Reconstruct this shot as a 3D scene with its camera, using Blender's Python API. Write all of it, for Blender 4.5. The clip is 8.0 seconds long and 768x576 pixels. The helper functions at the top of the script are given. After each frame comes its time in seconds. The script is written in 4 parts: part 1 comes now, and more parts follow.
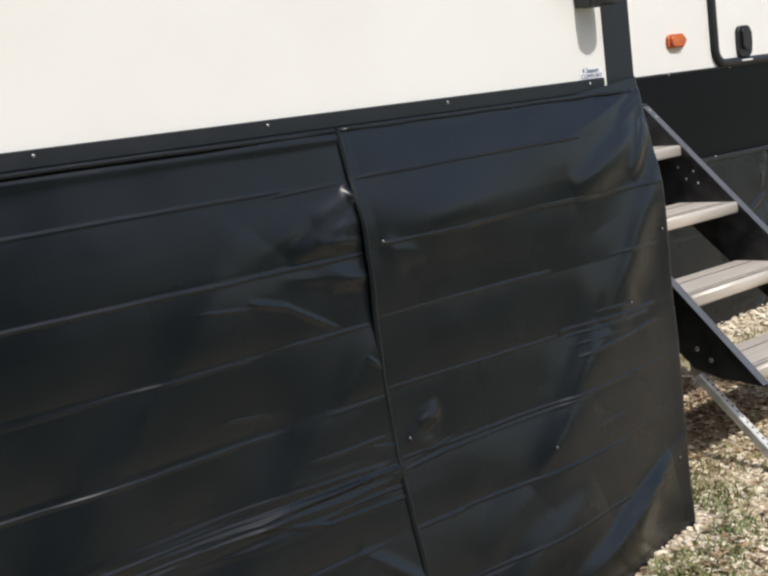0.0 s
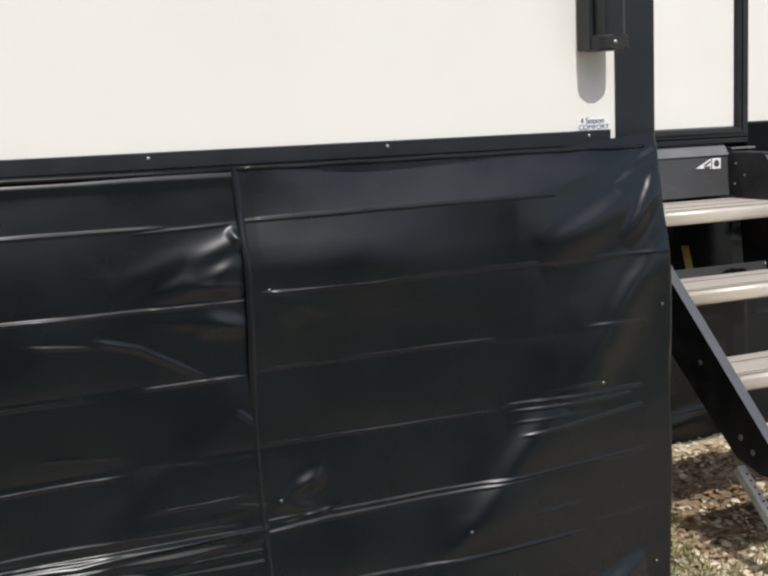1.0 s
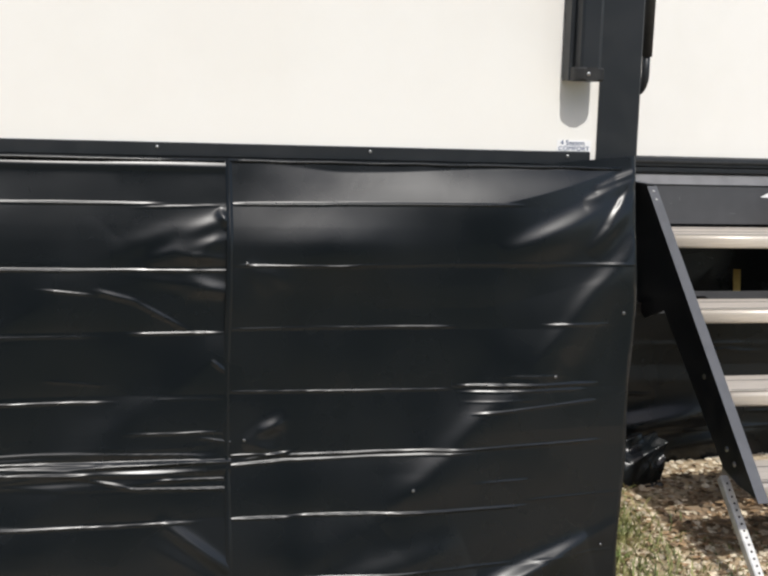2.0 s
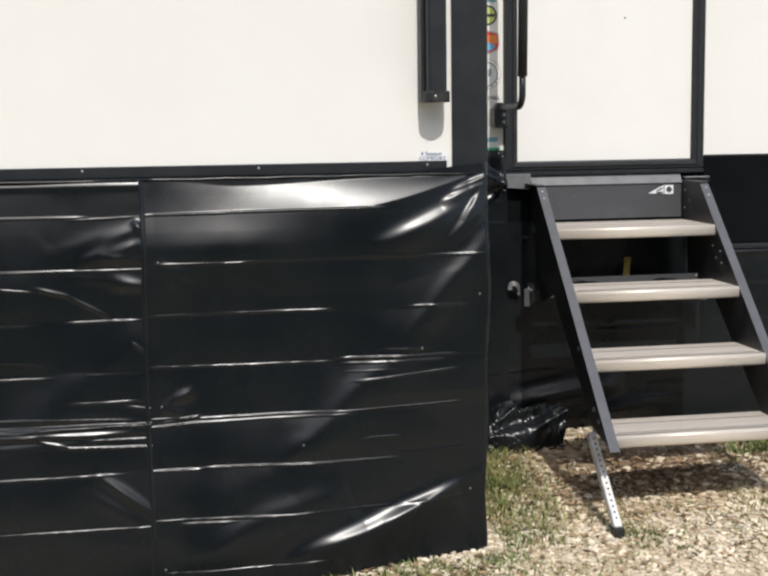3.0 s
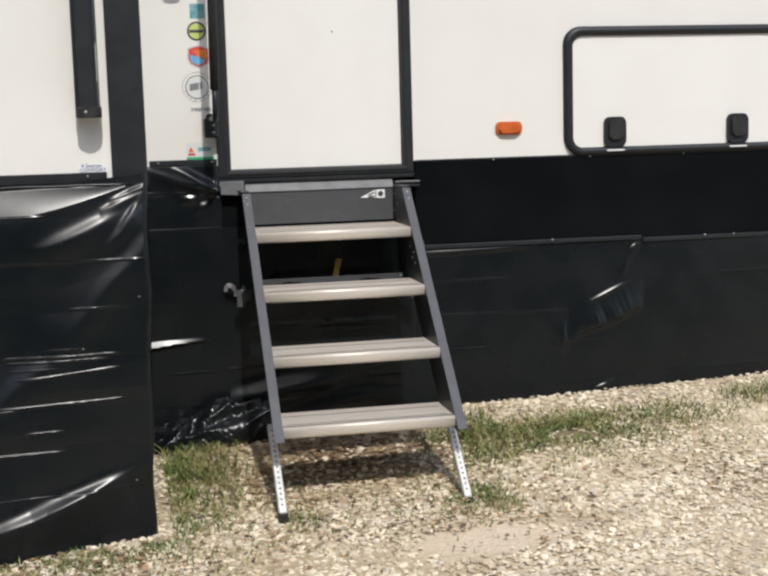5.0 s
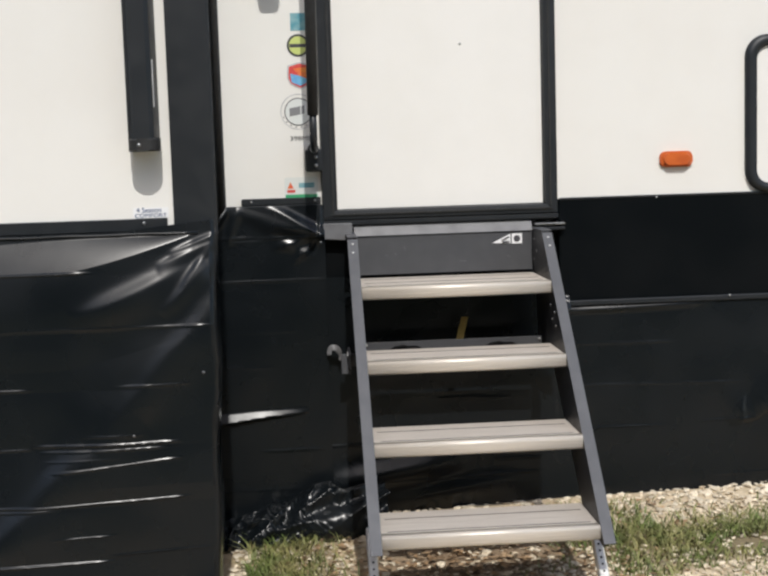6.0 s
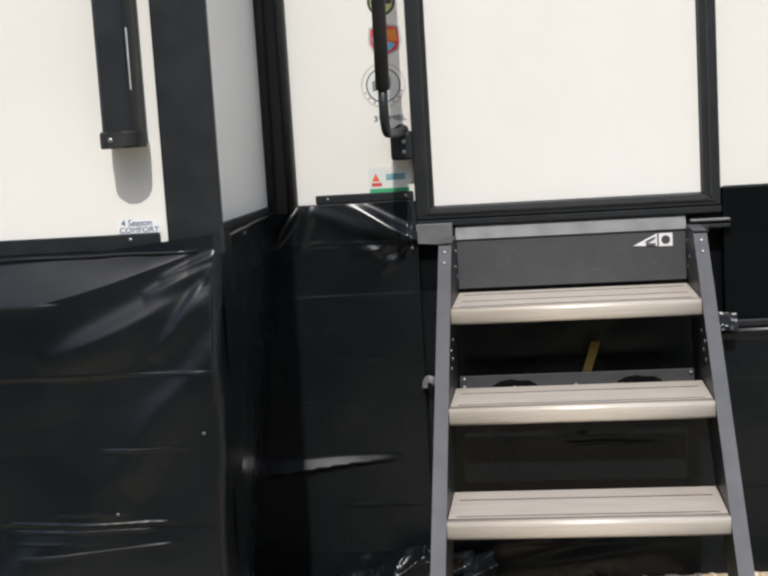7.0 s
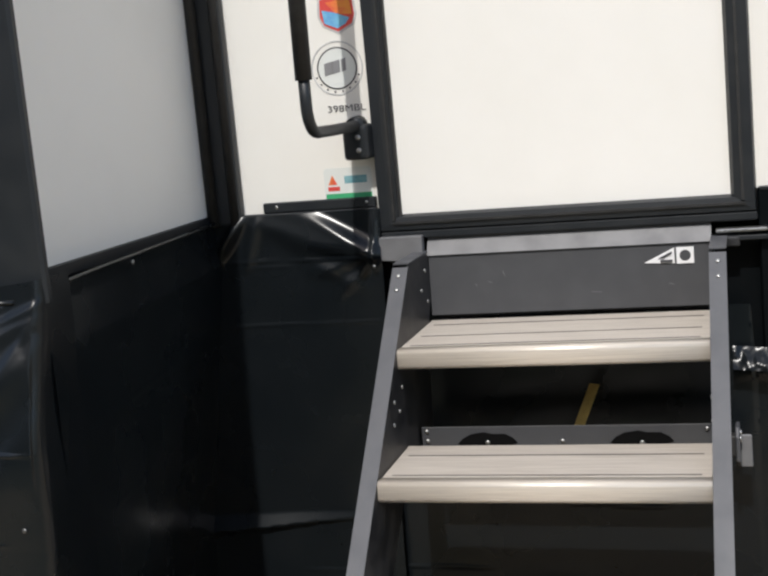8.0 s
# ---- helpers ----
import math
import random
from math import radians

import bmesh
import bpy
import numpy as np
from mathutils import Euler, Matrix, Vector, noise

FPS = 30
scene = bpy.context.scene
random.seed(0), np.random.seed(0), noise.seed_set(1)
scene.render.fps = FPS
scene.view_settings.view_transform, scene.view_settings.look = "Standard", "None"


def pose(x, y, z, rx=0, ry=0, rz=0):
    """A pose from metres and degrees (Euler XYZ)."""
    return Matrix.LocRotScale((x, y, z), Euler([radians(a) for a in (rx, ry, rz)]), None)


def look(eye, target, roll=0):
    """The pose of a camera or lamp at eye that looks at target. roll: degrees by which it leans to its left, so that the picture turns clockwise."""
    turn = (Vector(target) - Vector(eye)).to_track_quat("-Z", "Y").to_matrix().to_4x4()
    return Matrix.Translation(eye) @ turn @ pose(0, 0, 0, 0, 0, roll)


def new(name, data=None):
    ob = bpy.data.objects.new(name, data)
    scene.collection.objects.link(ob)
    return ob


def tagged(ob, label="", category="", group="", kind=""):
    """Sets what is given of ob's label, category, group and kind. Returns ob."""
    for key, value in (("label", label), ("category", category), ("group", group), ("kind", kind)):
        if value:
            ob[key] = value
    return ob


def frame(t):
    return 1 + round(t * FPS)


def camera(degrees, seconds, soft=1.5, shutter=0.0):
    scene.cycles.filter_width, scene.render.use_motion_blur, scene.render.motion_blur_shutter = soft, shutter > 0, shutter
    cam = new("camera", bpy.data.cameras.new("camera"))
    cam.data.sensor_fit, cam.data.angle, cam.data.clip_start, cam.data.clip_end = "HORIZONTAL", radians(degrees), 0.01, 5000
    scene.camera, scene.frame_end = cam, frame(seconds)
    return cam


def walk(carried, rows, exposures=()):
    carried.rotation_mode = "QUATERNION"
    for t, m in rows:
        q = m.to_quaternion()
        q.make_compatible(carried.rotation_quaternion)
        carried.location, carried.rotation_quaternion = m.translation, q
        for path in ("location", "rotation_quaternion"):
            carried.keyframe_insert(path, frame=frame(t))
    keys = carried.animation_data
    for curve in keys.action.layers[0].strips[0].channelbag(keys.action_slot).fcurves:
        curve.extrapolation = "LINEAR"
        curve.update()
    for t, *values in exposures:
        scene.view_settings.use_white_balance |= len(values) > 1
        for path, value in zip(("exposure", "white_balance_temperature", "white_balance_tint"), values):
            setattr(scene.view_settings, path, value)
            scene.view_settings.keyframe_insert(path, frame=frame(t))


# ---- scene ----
cam = camera(33.3, 8.0, soft=2.5)
# seconds, x, y, z, pan, tilt, roll
PATH = [
    (0.0, -3.359, -2.868, 1.254, -41.550, -8.451, -6.795),
    (0.2, -3.202, -2.933, 1.281, -41.007, -8.236, -6.216),
    (0.5, -2.955, -3.035, 1.271, -38.421, -7.678, -4.955),
    (0.8, -2.687, -3.125, 1.281, -32.296, -7.553, -3.068),
    (1.0, -2.525, -3.205, 1.304, -26.361, -8.054, -2.110),
    (1.2, -2.362, -3.353, 1.270, -19.770, -7.933, -1.589),
    (2.3, -1.959, -4.036, 1.339, -13.312, -7.924, 1.502),
    (2.5, -1.885, -4.200, 1.316, -12.697, -7.524, 0.816),
    (3.0, -1.645, -4.582, 1.344, -9.920, -7.275, -0.799),
    (3.5, -1.467, -4.893, 1.320, -10.173, -7.445, -1.400),
    (4.0, -1.178, -5.119, 1.324, -11.121, -7.563, -1.093),
    (4.2, -1.054, -5.197, 1.339, -11.513, -7.625, -0.938),
    (5.3, -0.708, -4.789, 1.365, -11.201, -7.062, -2.095),
    (5.5, -0.651, -4.608, 1.354, -9.248, -6.757, -2.089),
    (6.0, -0.490, -4.176, 1.397, -3.982, -6.266, -1.780),
    (6.5, -0.345, -3.712, 1.427, 1.053, -6.709, -2.032),
    (7.0, -0.045, -3.320, 1.420, 7.608, -7.286, -3.534),
    (7.5, 0.165, -2.944, 1.451, 12.880, -7.912, -4.299),
    (8.0, 0.377, -2.627, 1.481, 16.466, -9.090, -5.252),
]
walk(cam, [(t, pose(x, y, z, 90 + tilt, 0, pan) @ pose(0, 0, 0, 0, 0, roll)) for t, x, y, z, pan, tilt, roll in PATH],
     [(0, 0.17), (0.5, 0.20), (1, 0.15), (2.5, 0.26), (3, 0.22), (3.5, 0.07), (4, 0.05), (5.5, 0.05), (6, 0.07), (6.5, 0.14), (7, 0.15), (7.5, 0.16), (8, 0.17)])

# ---- light ----
SUN_UP, SUN_SIDE = 49.0, 2.5
world = bpy.data.worlds.new("sky")
scene.world = world
world.use_nodes = True
wn = world.node_tree
sky = wn.nodes.new("ShaderNodeTexSky")
sky.sky_type = "NISHITA"
sky.sun_disc = False
sky.sun_elevation = radians(SUN_UP)
sky.sun_rotation = radians(180 + SUN_SIDE)
sky.dust_density = 1.8
wn.links.new(sky.outputs[0], wn.nodes["Background"].inputs[0])
wn.nodes["Background"].inputs[1].default_value = 0.15
sun = new("sun", bpy.data.lights.new("sun", "SUN"))
sun.data.energy, sun.data.angle, sun.data.color = 2.85, radians(0.8), (1.0, 0.975, 0.93)
sun.matrix_world = look((0, -6, 8), (6 * math.tan(radians(-SUN_SIDE)), 0, 8 - 6 * math.tan(radians(SUN_UP))))


# ---- materials ----
def mat(name, base, rough=0.5, metal=0.0, second=None, scale=8.0, detail=4.0, mix=(0.4, 0.65), rough2=None, bump=0.0, bump_scale=200.0,
        stretch=(1, 1, 1), coat=0.0, island=0.0, spec=0.5):
    m = bpy.data.materials.new(name)
    m.use_nodes = True
    nt = m.node_tree
    b = nt.nodes["Principled BSDF"]
    b.inputs["Metallic"].default_value = metal
    b.inputs["Roughness"].default_value = rough
    b.inputs["Base Color"].default_value = (*base, 1)
    b.inputs["Coat Weight"].default_value = coat
    b.inputs["Specular IOR Level"].default_value = spec
    co = nt.nodes.new("ShaderNodeTexCoord")
    mp = nt.nodes.new("ShaderNodeMapping")
    mp.inputs["Scale"].default_value = stretch
    nt.links.new(co.outputs["Object"], mp.inputs[0])
    if second or rough2 is not None:
        n = nt.nodes.new("ShaderNodeTexNoise")
        n.inputs["Scale"].default_value, n.inputs["Detail"].default_value = scale, detail
        nt.links.new(mp.outputs[0], n.inputs["Vector"])
        r = nt.nodes.new("ShaderNodeMapRange")
        r.inputs["From Min"].default_value, r.inputs["From Max"].default_value = mix
        nt.links.new(n.outputs[0], r.inputs["Value"])
        if second:
            c = nt.nodes.new("ShaderNodeMix")
            c.data_type = "RGBA"
            c.inputs[6].default_value, c.inputs[7].default_value = (*base, 1), (*second, 1)
            nt.links.new(r.outputs[0], c.inputs[0])
            out = c.outputs[2]
            if island:
                g = nt.nodes.new("ShaderNodeNewGeometry")
                h = nt.nodes.new("ShaderNodeHueSaturation")
                k = nt.nodes.new("ShaderNodeMapRange")
                k.inputs["To Min"].default_value, k.inputs["To Max"].default_value = 1 - island, 1 + island
                nt.links.new(g.outputs["Random Per Island"], k.inputs["Value"])
                nt.links.new(k.outputs[0], h.inputs["Value"])
                nt.links.new(out, h.inputs["Color"])
                out = h.outputs[0]
            nt.links.new(out, b.inputs["Base Color"])
        if rough2 is not None:
            q = nt.nodes.new("ShaderNodeMapRange")
            q.inputs["To Min"].default_value, q.inputs["To Max"].default_value = rough, rough2
            nt.links.new(r.outputs[0], q.inputs["Value"])
            nt.links.new(q.outputs[0], b.inputs["Roughness"])
    if bump:
        n2 = nt.nodes.new("ShaderNodeTexNoise")
        n2.inputs["Scale"].default_value, n2.inputs["Detail"].default_value = bump_scale, 5
        nt.links.new(mp.outputs[0], n2.inputs["Vector"])
        bp = nt.nodes.new("ShaderNodeBump")
        bp.inputs["Strength"].default_value, bp.inputs["Distance"].default_value = bump, 0.004
        nt.links.new(n2.outputs[0], bp.inputs["Height"])
        nt.links.new(bp.outputs[0], b.inputs["Normal"])
    return m


WHITE = mat("white_gelcoat", (0.80, 0.785, 0.745), 0.30, second=(0.775, 0.755, 0.71), scale=3, rough2=0.42, bump=0.03, bump_scale=30, coat=0.1)
DOORWHITE = mat("white_door_skin", (0.81, 0.795, 0.76), 0.34, second=(0.785, 0.77, 0.73), scale=4, rough2=0.45, bump=0.03, bump_scale=40)
GREYSIDE = mat("pale_side_panel", (0.82, 0.81, 0.78), 0.4, second=(0.79, 0.78, 0.75), scale=3, rough2=0.5)
VINYL = mat("black_vinyl", (0.0050, 0.0068, 0.0084), 0.23, second=(0.0064, 0.0082, 0.0098), scale=5, rough2=0.33, mix=(0.35, 0.7), bump=0.025, bump_scale=40, spec=0.38)
TRIM = mat("black_trim", (0.0085, 0.0110, 0.0140), 0.46, second=(0.0105, 0.0128, 0.0155), scale=20, rough2=0.52, bump=0.05, bump_scale=300)
LOWER = mat("black_lower_panel", (0.0024, 0.0036, 0.0046), 0.38, second=(0.0036, 0.0046, 0.0055), scale=4, rough2=0.48, bump=0.03, bump_scale=120, spec=0.12)
RUBBER = mat("black_rubber", (0.012, 0.012, 0.012), 0.6, second=(0.02, 0.02, 0.02), scale=40, bump=0.1)
POWDER = mat("grey_powder_coat", (0.055, 0.056, 0.060), 0.42, second=(0.060, 0.061, 0.065), scale=25, rough2=0.47, bump=0.08, bump_scale=500)
POWDERL = mat("light_grey_powder_coat", (0.16, 0.16, 0.165), 0.45, second=(0.13, 0.13, 0.135), scale=18, rough2=0.55, bump=0.1, bump_scale=500)
FLANGE = mat("step_flange_grey", (0.085, 0.087, 0.095), 0.45, second=(0.07, 0.072, 0.08), scale=18, rough2=0.52, bump=0.08, bump_scale=500)
# step metal turned from the sun: darker than FLANGE, shade in the colour
PLATE = mat("shaded_step_plate", (0.014, 0.015, 0.017), 0.4, second=(0.035, 0.035, 0.036), scale=20, rough2=0.5, bump=0.1, bump_scale=400)
TREAD = mat("wood_grain_tread", (0.55, 0.50, 0.44), 0.55, second=(0.40, 0.355, 0.31), scale=14, detail=8, stretch=(0.6, 22, 22), mix=(0.35, 0.7), bump=0.2, bump_scale=60)
NOSE = mat("brushed_nosing", (0.70, 0.635, 0.55), 0.30, metal=0.25, second=(0.57, 0.51, 0.44), scale=10, detail=6, stretch=(0.8, 60, 60), rough2=0.40, bump=0.1, bump_scale=40)
GROOVE = mat("dark_groove", (0.10, 0.09, 0.08), 0.8)
GALV = mat("pale_galvanised_steel", (0.72, 0.71, 0.68), 0.42, metal=0.3, second=(0.55, 0.54, 0.52), scale=30, rough2=0.6, bump=0.1)
# near-black for uncut holes: the shade inside is put into the colour
HOLE = mat("hole_shade_black", (0.004, 0.004, 0.004), 0.9, spec=0.1)
BOLT = mat("zinc_bolt", (0.46, 0.46, 0.45), 0.36, metal=0.9, second=(0.30, 0.30, 0.30), scale=200)
DULL = mat("dull_screw", (0.22, 0.22, 0.22), 0.4, metal=0.8, second=(0.1, 0.1, 0.1), scale=300)
AMBER = mat("amber_lens", (0.60, 0.135, 0.030), 0.3, second=(0.50, 0.10, 0.024), scale=30, coat=0.4)
PALE = mat("white_print", (0.8, 0.8, 0.8), 0.5)
INK = mat("dark_print", (0.06, 0.06, 0.065), 0.5)
GREYINK = mat("grey_print", (0.22, 0.22, 0.23), 0.5)
BLUEINK = mat("blue_print", (0.05, 0.09, 0.2), 0.5)
SILVER = mat("silver_sticker", (0.55, 0.55, 0.55), 0.4, second=(0.42, 0.42, 0.43), scale=30)
GREEN = mat("green_sticker", (0.05, 0.36, 0.16), 0.45)
RED = mat("red_sticker", (0.62, 0.07, 0.06), 0.45)
ORANGE = mat("orange_sticker", (0.75, 0.28, 0.05), 0.45, second=(0.7, 0.1, 0.06), scale=30)
BLUE = mat("blue_sticker", (0.12, 0.33, 0.62), 0.45, second=(0.2, 0.5, 0.7), scale=40)
LIME = mat("lime_sticker", (0.55, 0.62, 0.2), 0.45)
TEAL = mat("teal_sticker", (0.1, 0.3, 0.36), 0.45, second=(0.25, 0.42, 0.45), scale=40)
CLEARLABEL = mat("pale_label", (0.68, 0.7, 0.68), 0.35)
TAPE = mat("yellow_tape", (0.42, 0.31, 0.09), 0.5, second=(0.33, 0.24, 0.07), scale=40)
GRAVELM = mat("limestone_gravel", (0.69, 0.605, 0.465), 0.85, second=(0.50, 0.405, 0.285), scale=5, mix=(0.40, 0.72), island=0.30, bump=0.4, bump_scale=150)
GRASSM = mat("grass_blades", (0.120, 0.165, 0.040), 0.6, second=(0.27, 0.25, 0.10), scale=9, island=0.4)
LEAFM = mat("dry_leaves", (0.23, 0.145, 0.075), 0.8, second=(0.34, 0.235, 0.14), scale=12, island=0.5)


# ---- building helpers ----
def link_mesh(name, bm, material, smooth=False):
    me = bpy.data.meshes.new(name)
    bmesh.ops.recalc_face_normals(bm, faces=bm.faces)
    bm.to_mesh(me)
    bm.free()
    for m in (material if isinstance(material, (list, tuple)) else [material]):
        me.materials.append(m)
    if smooth:
        for f in me.polygons:
            f.use_smooth = True
    return new(name, me)


def part(name, bm, material, parent, label="", smooth=False):
    ob = link_mesh(name, bm, material, smooth)
    ob.parent = parent
    if label:
        tagged(ob, label)
    return ob


def thing(name, label, category, group="", kind=""):
    return tagged(new(name), label, category, group, kind)


def box(x0, x1, y0, y1, z0, z1, bevel=0.0, seg=2, bm=None):
    b = bm or bmesh.new()
    r = bmesh.ops.create_cube(b, size=1.0)
    for v in r["verts"]:
        v.co = Vector(((x0 + x1) / 2 + v.co.x * (x1 - x0), (y0 + y1) / 2 + v.co.y * (y1 - y0), (z0 + z1) / 2 + v.co.z * (z1 - z0)))
    if bevel:
        edges = list({e for v in r["verts"] for e in v.link_edges})
        bmesh.ops.bevel(b, geom=edges, offset=bevel, segments=seg, affect="EDGES", profile=0.6)
    return b


def prism(outline, axis, a, b_, bm=None, bevel=0.0):
    """A flat outline of (u, v) drawn out along an axis from a to b_."""
    b = bm or bmesh.new()
    def co(u, v, w):
        return {"x": (w, u, v), "y": (u, w, v), "z": (u, v, w)}[axis]
    lo = [b.verts.new(co(u, v, a)) for u, v in outline]
    hi = [b.verts.new(co(u, v, b_)) for u, v in outline]
    n = len(outline)
    b.faces.new(lo)
    b.faces.new(hi[::-1])
    for i in range(n):
        b.faces.new((lo[i], hi[i], hi[(i + 1) % n], lo[(i + 1) % n]))
    if bevel:
        bmesh.ops.bevel(b, geom=list(b.edges), offset=bevel, segments=1, affect="EDGES")
    return b


def disc(cx, cz, r, y0, y1, n=24, squash=1.0, bm=None):
    return prism([(cx + r * math.cos(k * math.tau / n), cz + r * squash * math.sin(k * math.tau / n)) for k in range(n)], "y", y0, y1, bm)


def ring(cx, cz, r0, r1, y0, y1, n=36, bm=None):
    b = bm or bmesh.new()
    vs = []
    for k in range(n):
        c, s = math.cos(k * math.tau / n), math.sin(k * math.tau / n)
        vs.append([b.verts.new((cx + r * c, y, cz + r * s)) for r, y in ((r0, y0), (r1, y0), (r1, y1), (r0, y1))])
    for k in range(n):
        p, q = vs[k], vs[(k + 1) % n]
        for i in range(4):
            b.faces.new((p[i], p[(i + 1) % 4], q[(i + 1) % 4], q[i]))
    return b


def rounded(x0, x1, z0, z1, r, n=6):
    pts = []
    for cx, cz, a0 in ((x1 - r, z1 - r, 0), (x0 + r, z1 - r, 90), (x0 + r, z0 + r, 180), (x1 - r, z0 + r, 270)):
        for k in range(n + 1):
            a = radians(a0 + 90 * k / n)
            pts.append((cx + r * math.cos(a), cz + r * math.sin(a)))
    return pts


def rim(outer, inner, y_back, y_front, crown=0.006, bm=None):
    """A frame between two outlines with a crowned face."""
    b = bm or bmesh.new()
    rows = []
    for (ox, oz), (ix, iz) in zip(outer, inner):
        mx, mz = (ox + ix) / 2, (oz + iz) / 2
        rows.append([b.verts.new(c) for c in ((ox, y_back, oz), (ox * 0.93 + ix * 0.07, y_front + crown * 0.4, oz * 0.93 + iz * 0.07), (mx, y_front, mz),
                                              (ix * 0.85 + ox * 0.15, y_front + crown * 0.5, iz * 0.85 + oz * 0.15), (ix, y_back, iz))])
    for k in range(len(rows)):
        p, q = rows[k], rows[(k + 1) % len(rows)]
        for i in range(4):
            b.faces.new((p[i], p[i + 1], q[i + 1], q[i]))
    return b


def tube(points, r, n=10, bm=None):
    b = bm or bmesh.new()
    pts = [Vector(p) for p in points]
    loops = []
    ref = Vector((0.31, 0.85, 0.42)).normalized()
    for i, p in enumerate(pts):
        d = (pts[min(i + 1, len(pts) - 1)] - pts[max(i - 1, 0)]).normalized()
        u = d.cross(ref).normalized()
        v = d.cross(u)
        loops.append([b.verts.new(p + r * (u * math.cos(k * math.tau / n) + v * math.sin(k * math.tau / n))) for k in range(n)])
    for a, c in zip(loops, loops[1:]):
        for k in range(n):
            b.faces.new((a[k], a[(k + 1) % n], c[(k + 1) % n], c[k]))
    b.faces.new(loops[0])
    b.faces.new(loops[-1][::-1])
    return b


def arc(centre, r, a0, a1, u, v, n=8):
    c, u, v = Vector(centre), Vector(u), Vector(v)
    return [c + r * (u * math.cos(radians(a0 + (a1 - a0) * k / n)) + v * math.sin(radians(a0 + (a1 - a0) * k / n))) for k in range(n + 1)]


def bolt(at, normal, r, parent, name="bolt"):
    b = bmesh.new()
    bmesh.ops.create_uvsphere(b, u_segments=10, v_segments=6, radius=r)
    q = Vector(normal).to_track_quat("Z", "Y").to_matrix().to_4x4()
    bmesh.ops.transform(b, matrix=Matrix.Translation(at) @ q @ Matrix.Diagonal((1, 1, 0.5, 1)), verts=b.verts)
    return part(name, b, BOLT, parent, smooth=True)


def writing(text, x, y, z, height, parent, material, name="lettering", width=None):
    cu = bpy.data.curves.new(name, "FONT")
    cu.body, cu.size, cu.extrude = text, height, 0.0004
    cu.align_x = "CENTER"
    cu.materials.append(material)
    ob = new(name, cu)
    ob.parent = parent
    sx = 1.0
    if width:
        bpy.context.view_layer.update()
        sx = width / max(ob.dimensions.x, 1e-4)
    ob.matrix_basis = pose(x, y, z, 90, 0, 0) @ Matrix.Diagonal((sx, 1, 1, 1))
    return ob


def ground_z(x, y):
    """The yard falls gently from the trailer and towards its rear."""
    xs = max(-6.0, min(5.0, x))
    yc = max(-4.0, min(0.3, y))
    z = 0.105 + 0.030 * xs + 0.105 * (max(yc, -1.2) + 0.95) + 0.04 * (min(yc, -1.2) + 1.2)
    if x < -0.7:
        z += 0.022 * max(-1.6, x + 0.7)
    return z


# ---- trailer ----
FACE = -0.881
trailer = thing("travel_trailer", "white travel trailer with black trim and lower panels", "trailer")
X0, X1, DEEP, TOP = -6.0, 4.2, 2.45, 3.45
part("wall", box(-0.775, -0.393, 0.0, 0.05, 1.21, TOP), WHITE, trailer, "white gelcoat side wall")
part("wall", box(0.381, X1, 0.0, 0.05, 1.21, TOP), WHITE, trailer, "white gelcoat side wall")
part("wall", box(-0.393, 0.381, 0.0, 0.05, 3.05, TOP), WHITE, trailer)
part("wall", box(X0, -0.775, 0.0, 0.05, 2.952, TOP), WHITE, trailer)
part("wall", box(X0, X1, DEEP - 0.05, DEEP, 0.75, TOP), WHITE, trailer)
part("wall", box(X0, X0 + 0.05, 0.05, DEEP - 0.05, 0.75, TOP), WHITE, trailer)
part("wall", box(X1 - 0.05, X1, 0.05, DEEP - 0.05, 0.75, TOP), WHITE, trailer)
part("roof", box(X0 - 0.03, X1 + 0.03, -0.03, DEEP + 0.03, TOP, TOP + 0.06, 0.02), WHITE, trailer)
part("lower_panel", box(0.383, X1, -0.006, 0.05, 0.62, 1.209, 0.003, 1), LOWER, trailer, "matt black lower side panel")
part("lower_panel", box(X0, -0.30, 0.008, 0.05, 0.62, 1.209), LOWER, trailer)
part("lower_panel", box(-0.295, 0.385, 0.03, 0.06, 0.55, 1.12), LOWER, trailer)
part("floor_frame", box(X0 + 0.1, X1 - 0.1, 0.10, DEEP - 0.1, 0.62, 0.85), LOWER, trailer)
part("edge_strip", box(0.385, X1, -0.009, -0.002, 1.205, 1.213, 0.002, 1), TRIM, trailer)
for k, x in enumerate((0.71, 1.12, 1.53, 1.94)):
    bolt((x, -0.010, 1.205), (0, -1, 0), 0.004, trailer, "screw")

# entry door
door = part("door", rim([(-0.393, 3.0), (0.381, 3.0), (0.381, 1.166), (-0.393, 1.166)], [(-0.343, 2.94), (0.331, 2.94), (0.331, 1.201), (-0.343, 1.201)], 0.0, -0.02, 0.004),
            TRIM, trailer, "black door frame")
part("door_skin", box(-0.346, 0.334, -0.002, 0.03, 1.198, 2.945), DOORWHITE, door, "white flat door skin")
part("weather_strip", box(0.352, 0.358, -0.024, -0.014, 1.19, 2.96), RUBBER, door)
part("weather_strip", box(-0.36, -0.354, -0.024, -0.014, 1.19, 2.96), RUBBER, door)
part("weather_strip", box(-0.36, 0.358, -0.024, -0.014, 1.181, 1.186), RUBBER, door)
part("frame_edge", box(-0.349, -0.343, -0.012, 0.0, 1.197, 2.945), RUBBER, door)
part("sill", box(-0.393, 0.381, -0.016, 0.03, 1.148, 1.1655, 0.003, 1), TRIM, trailer, "black door sill")
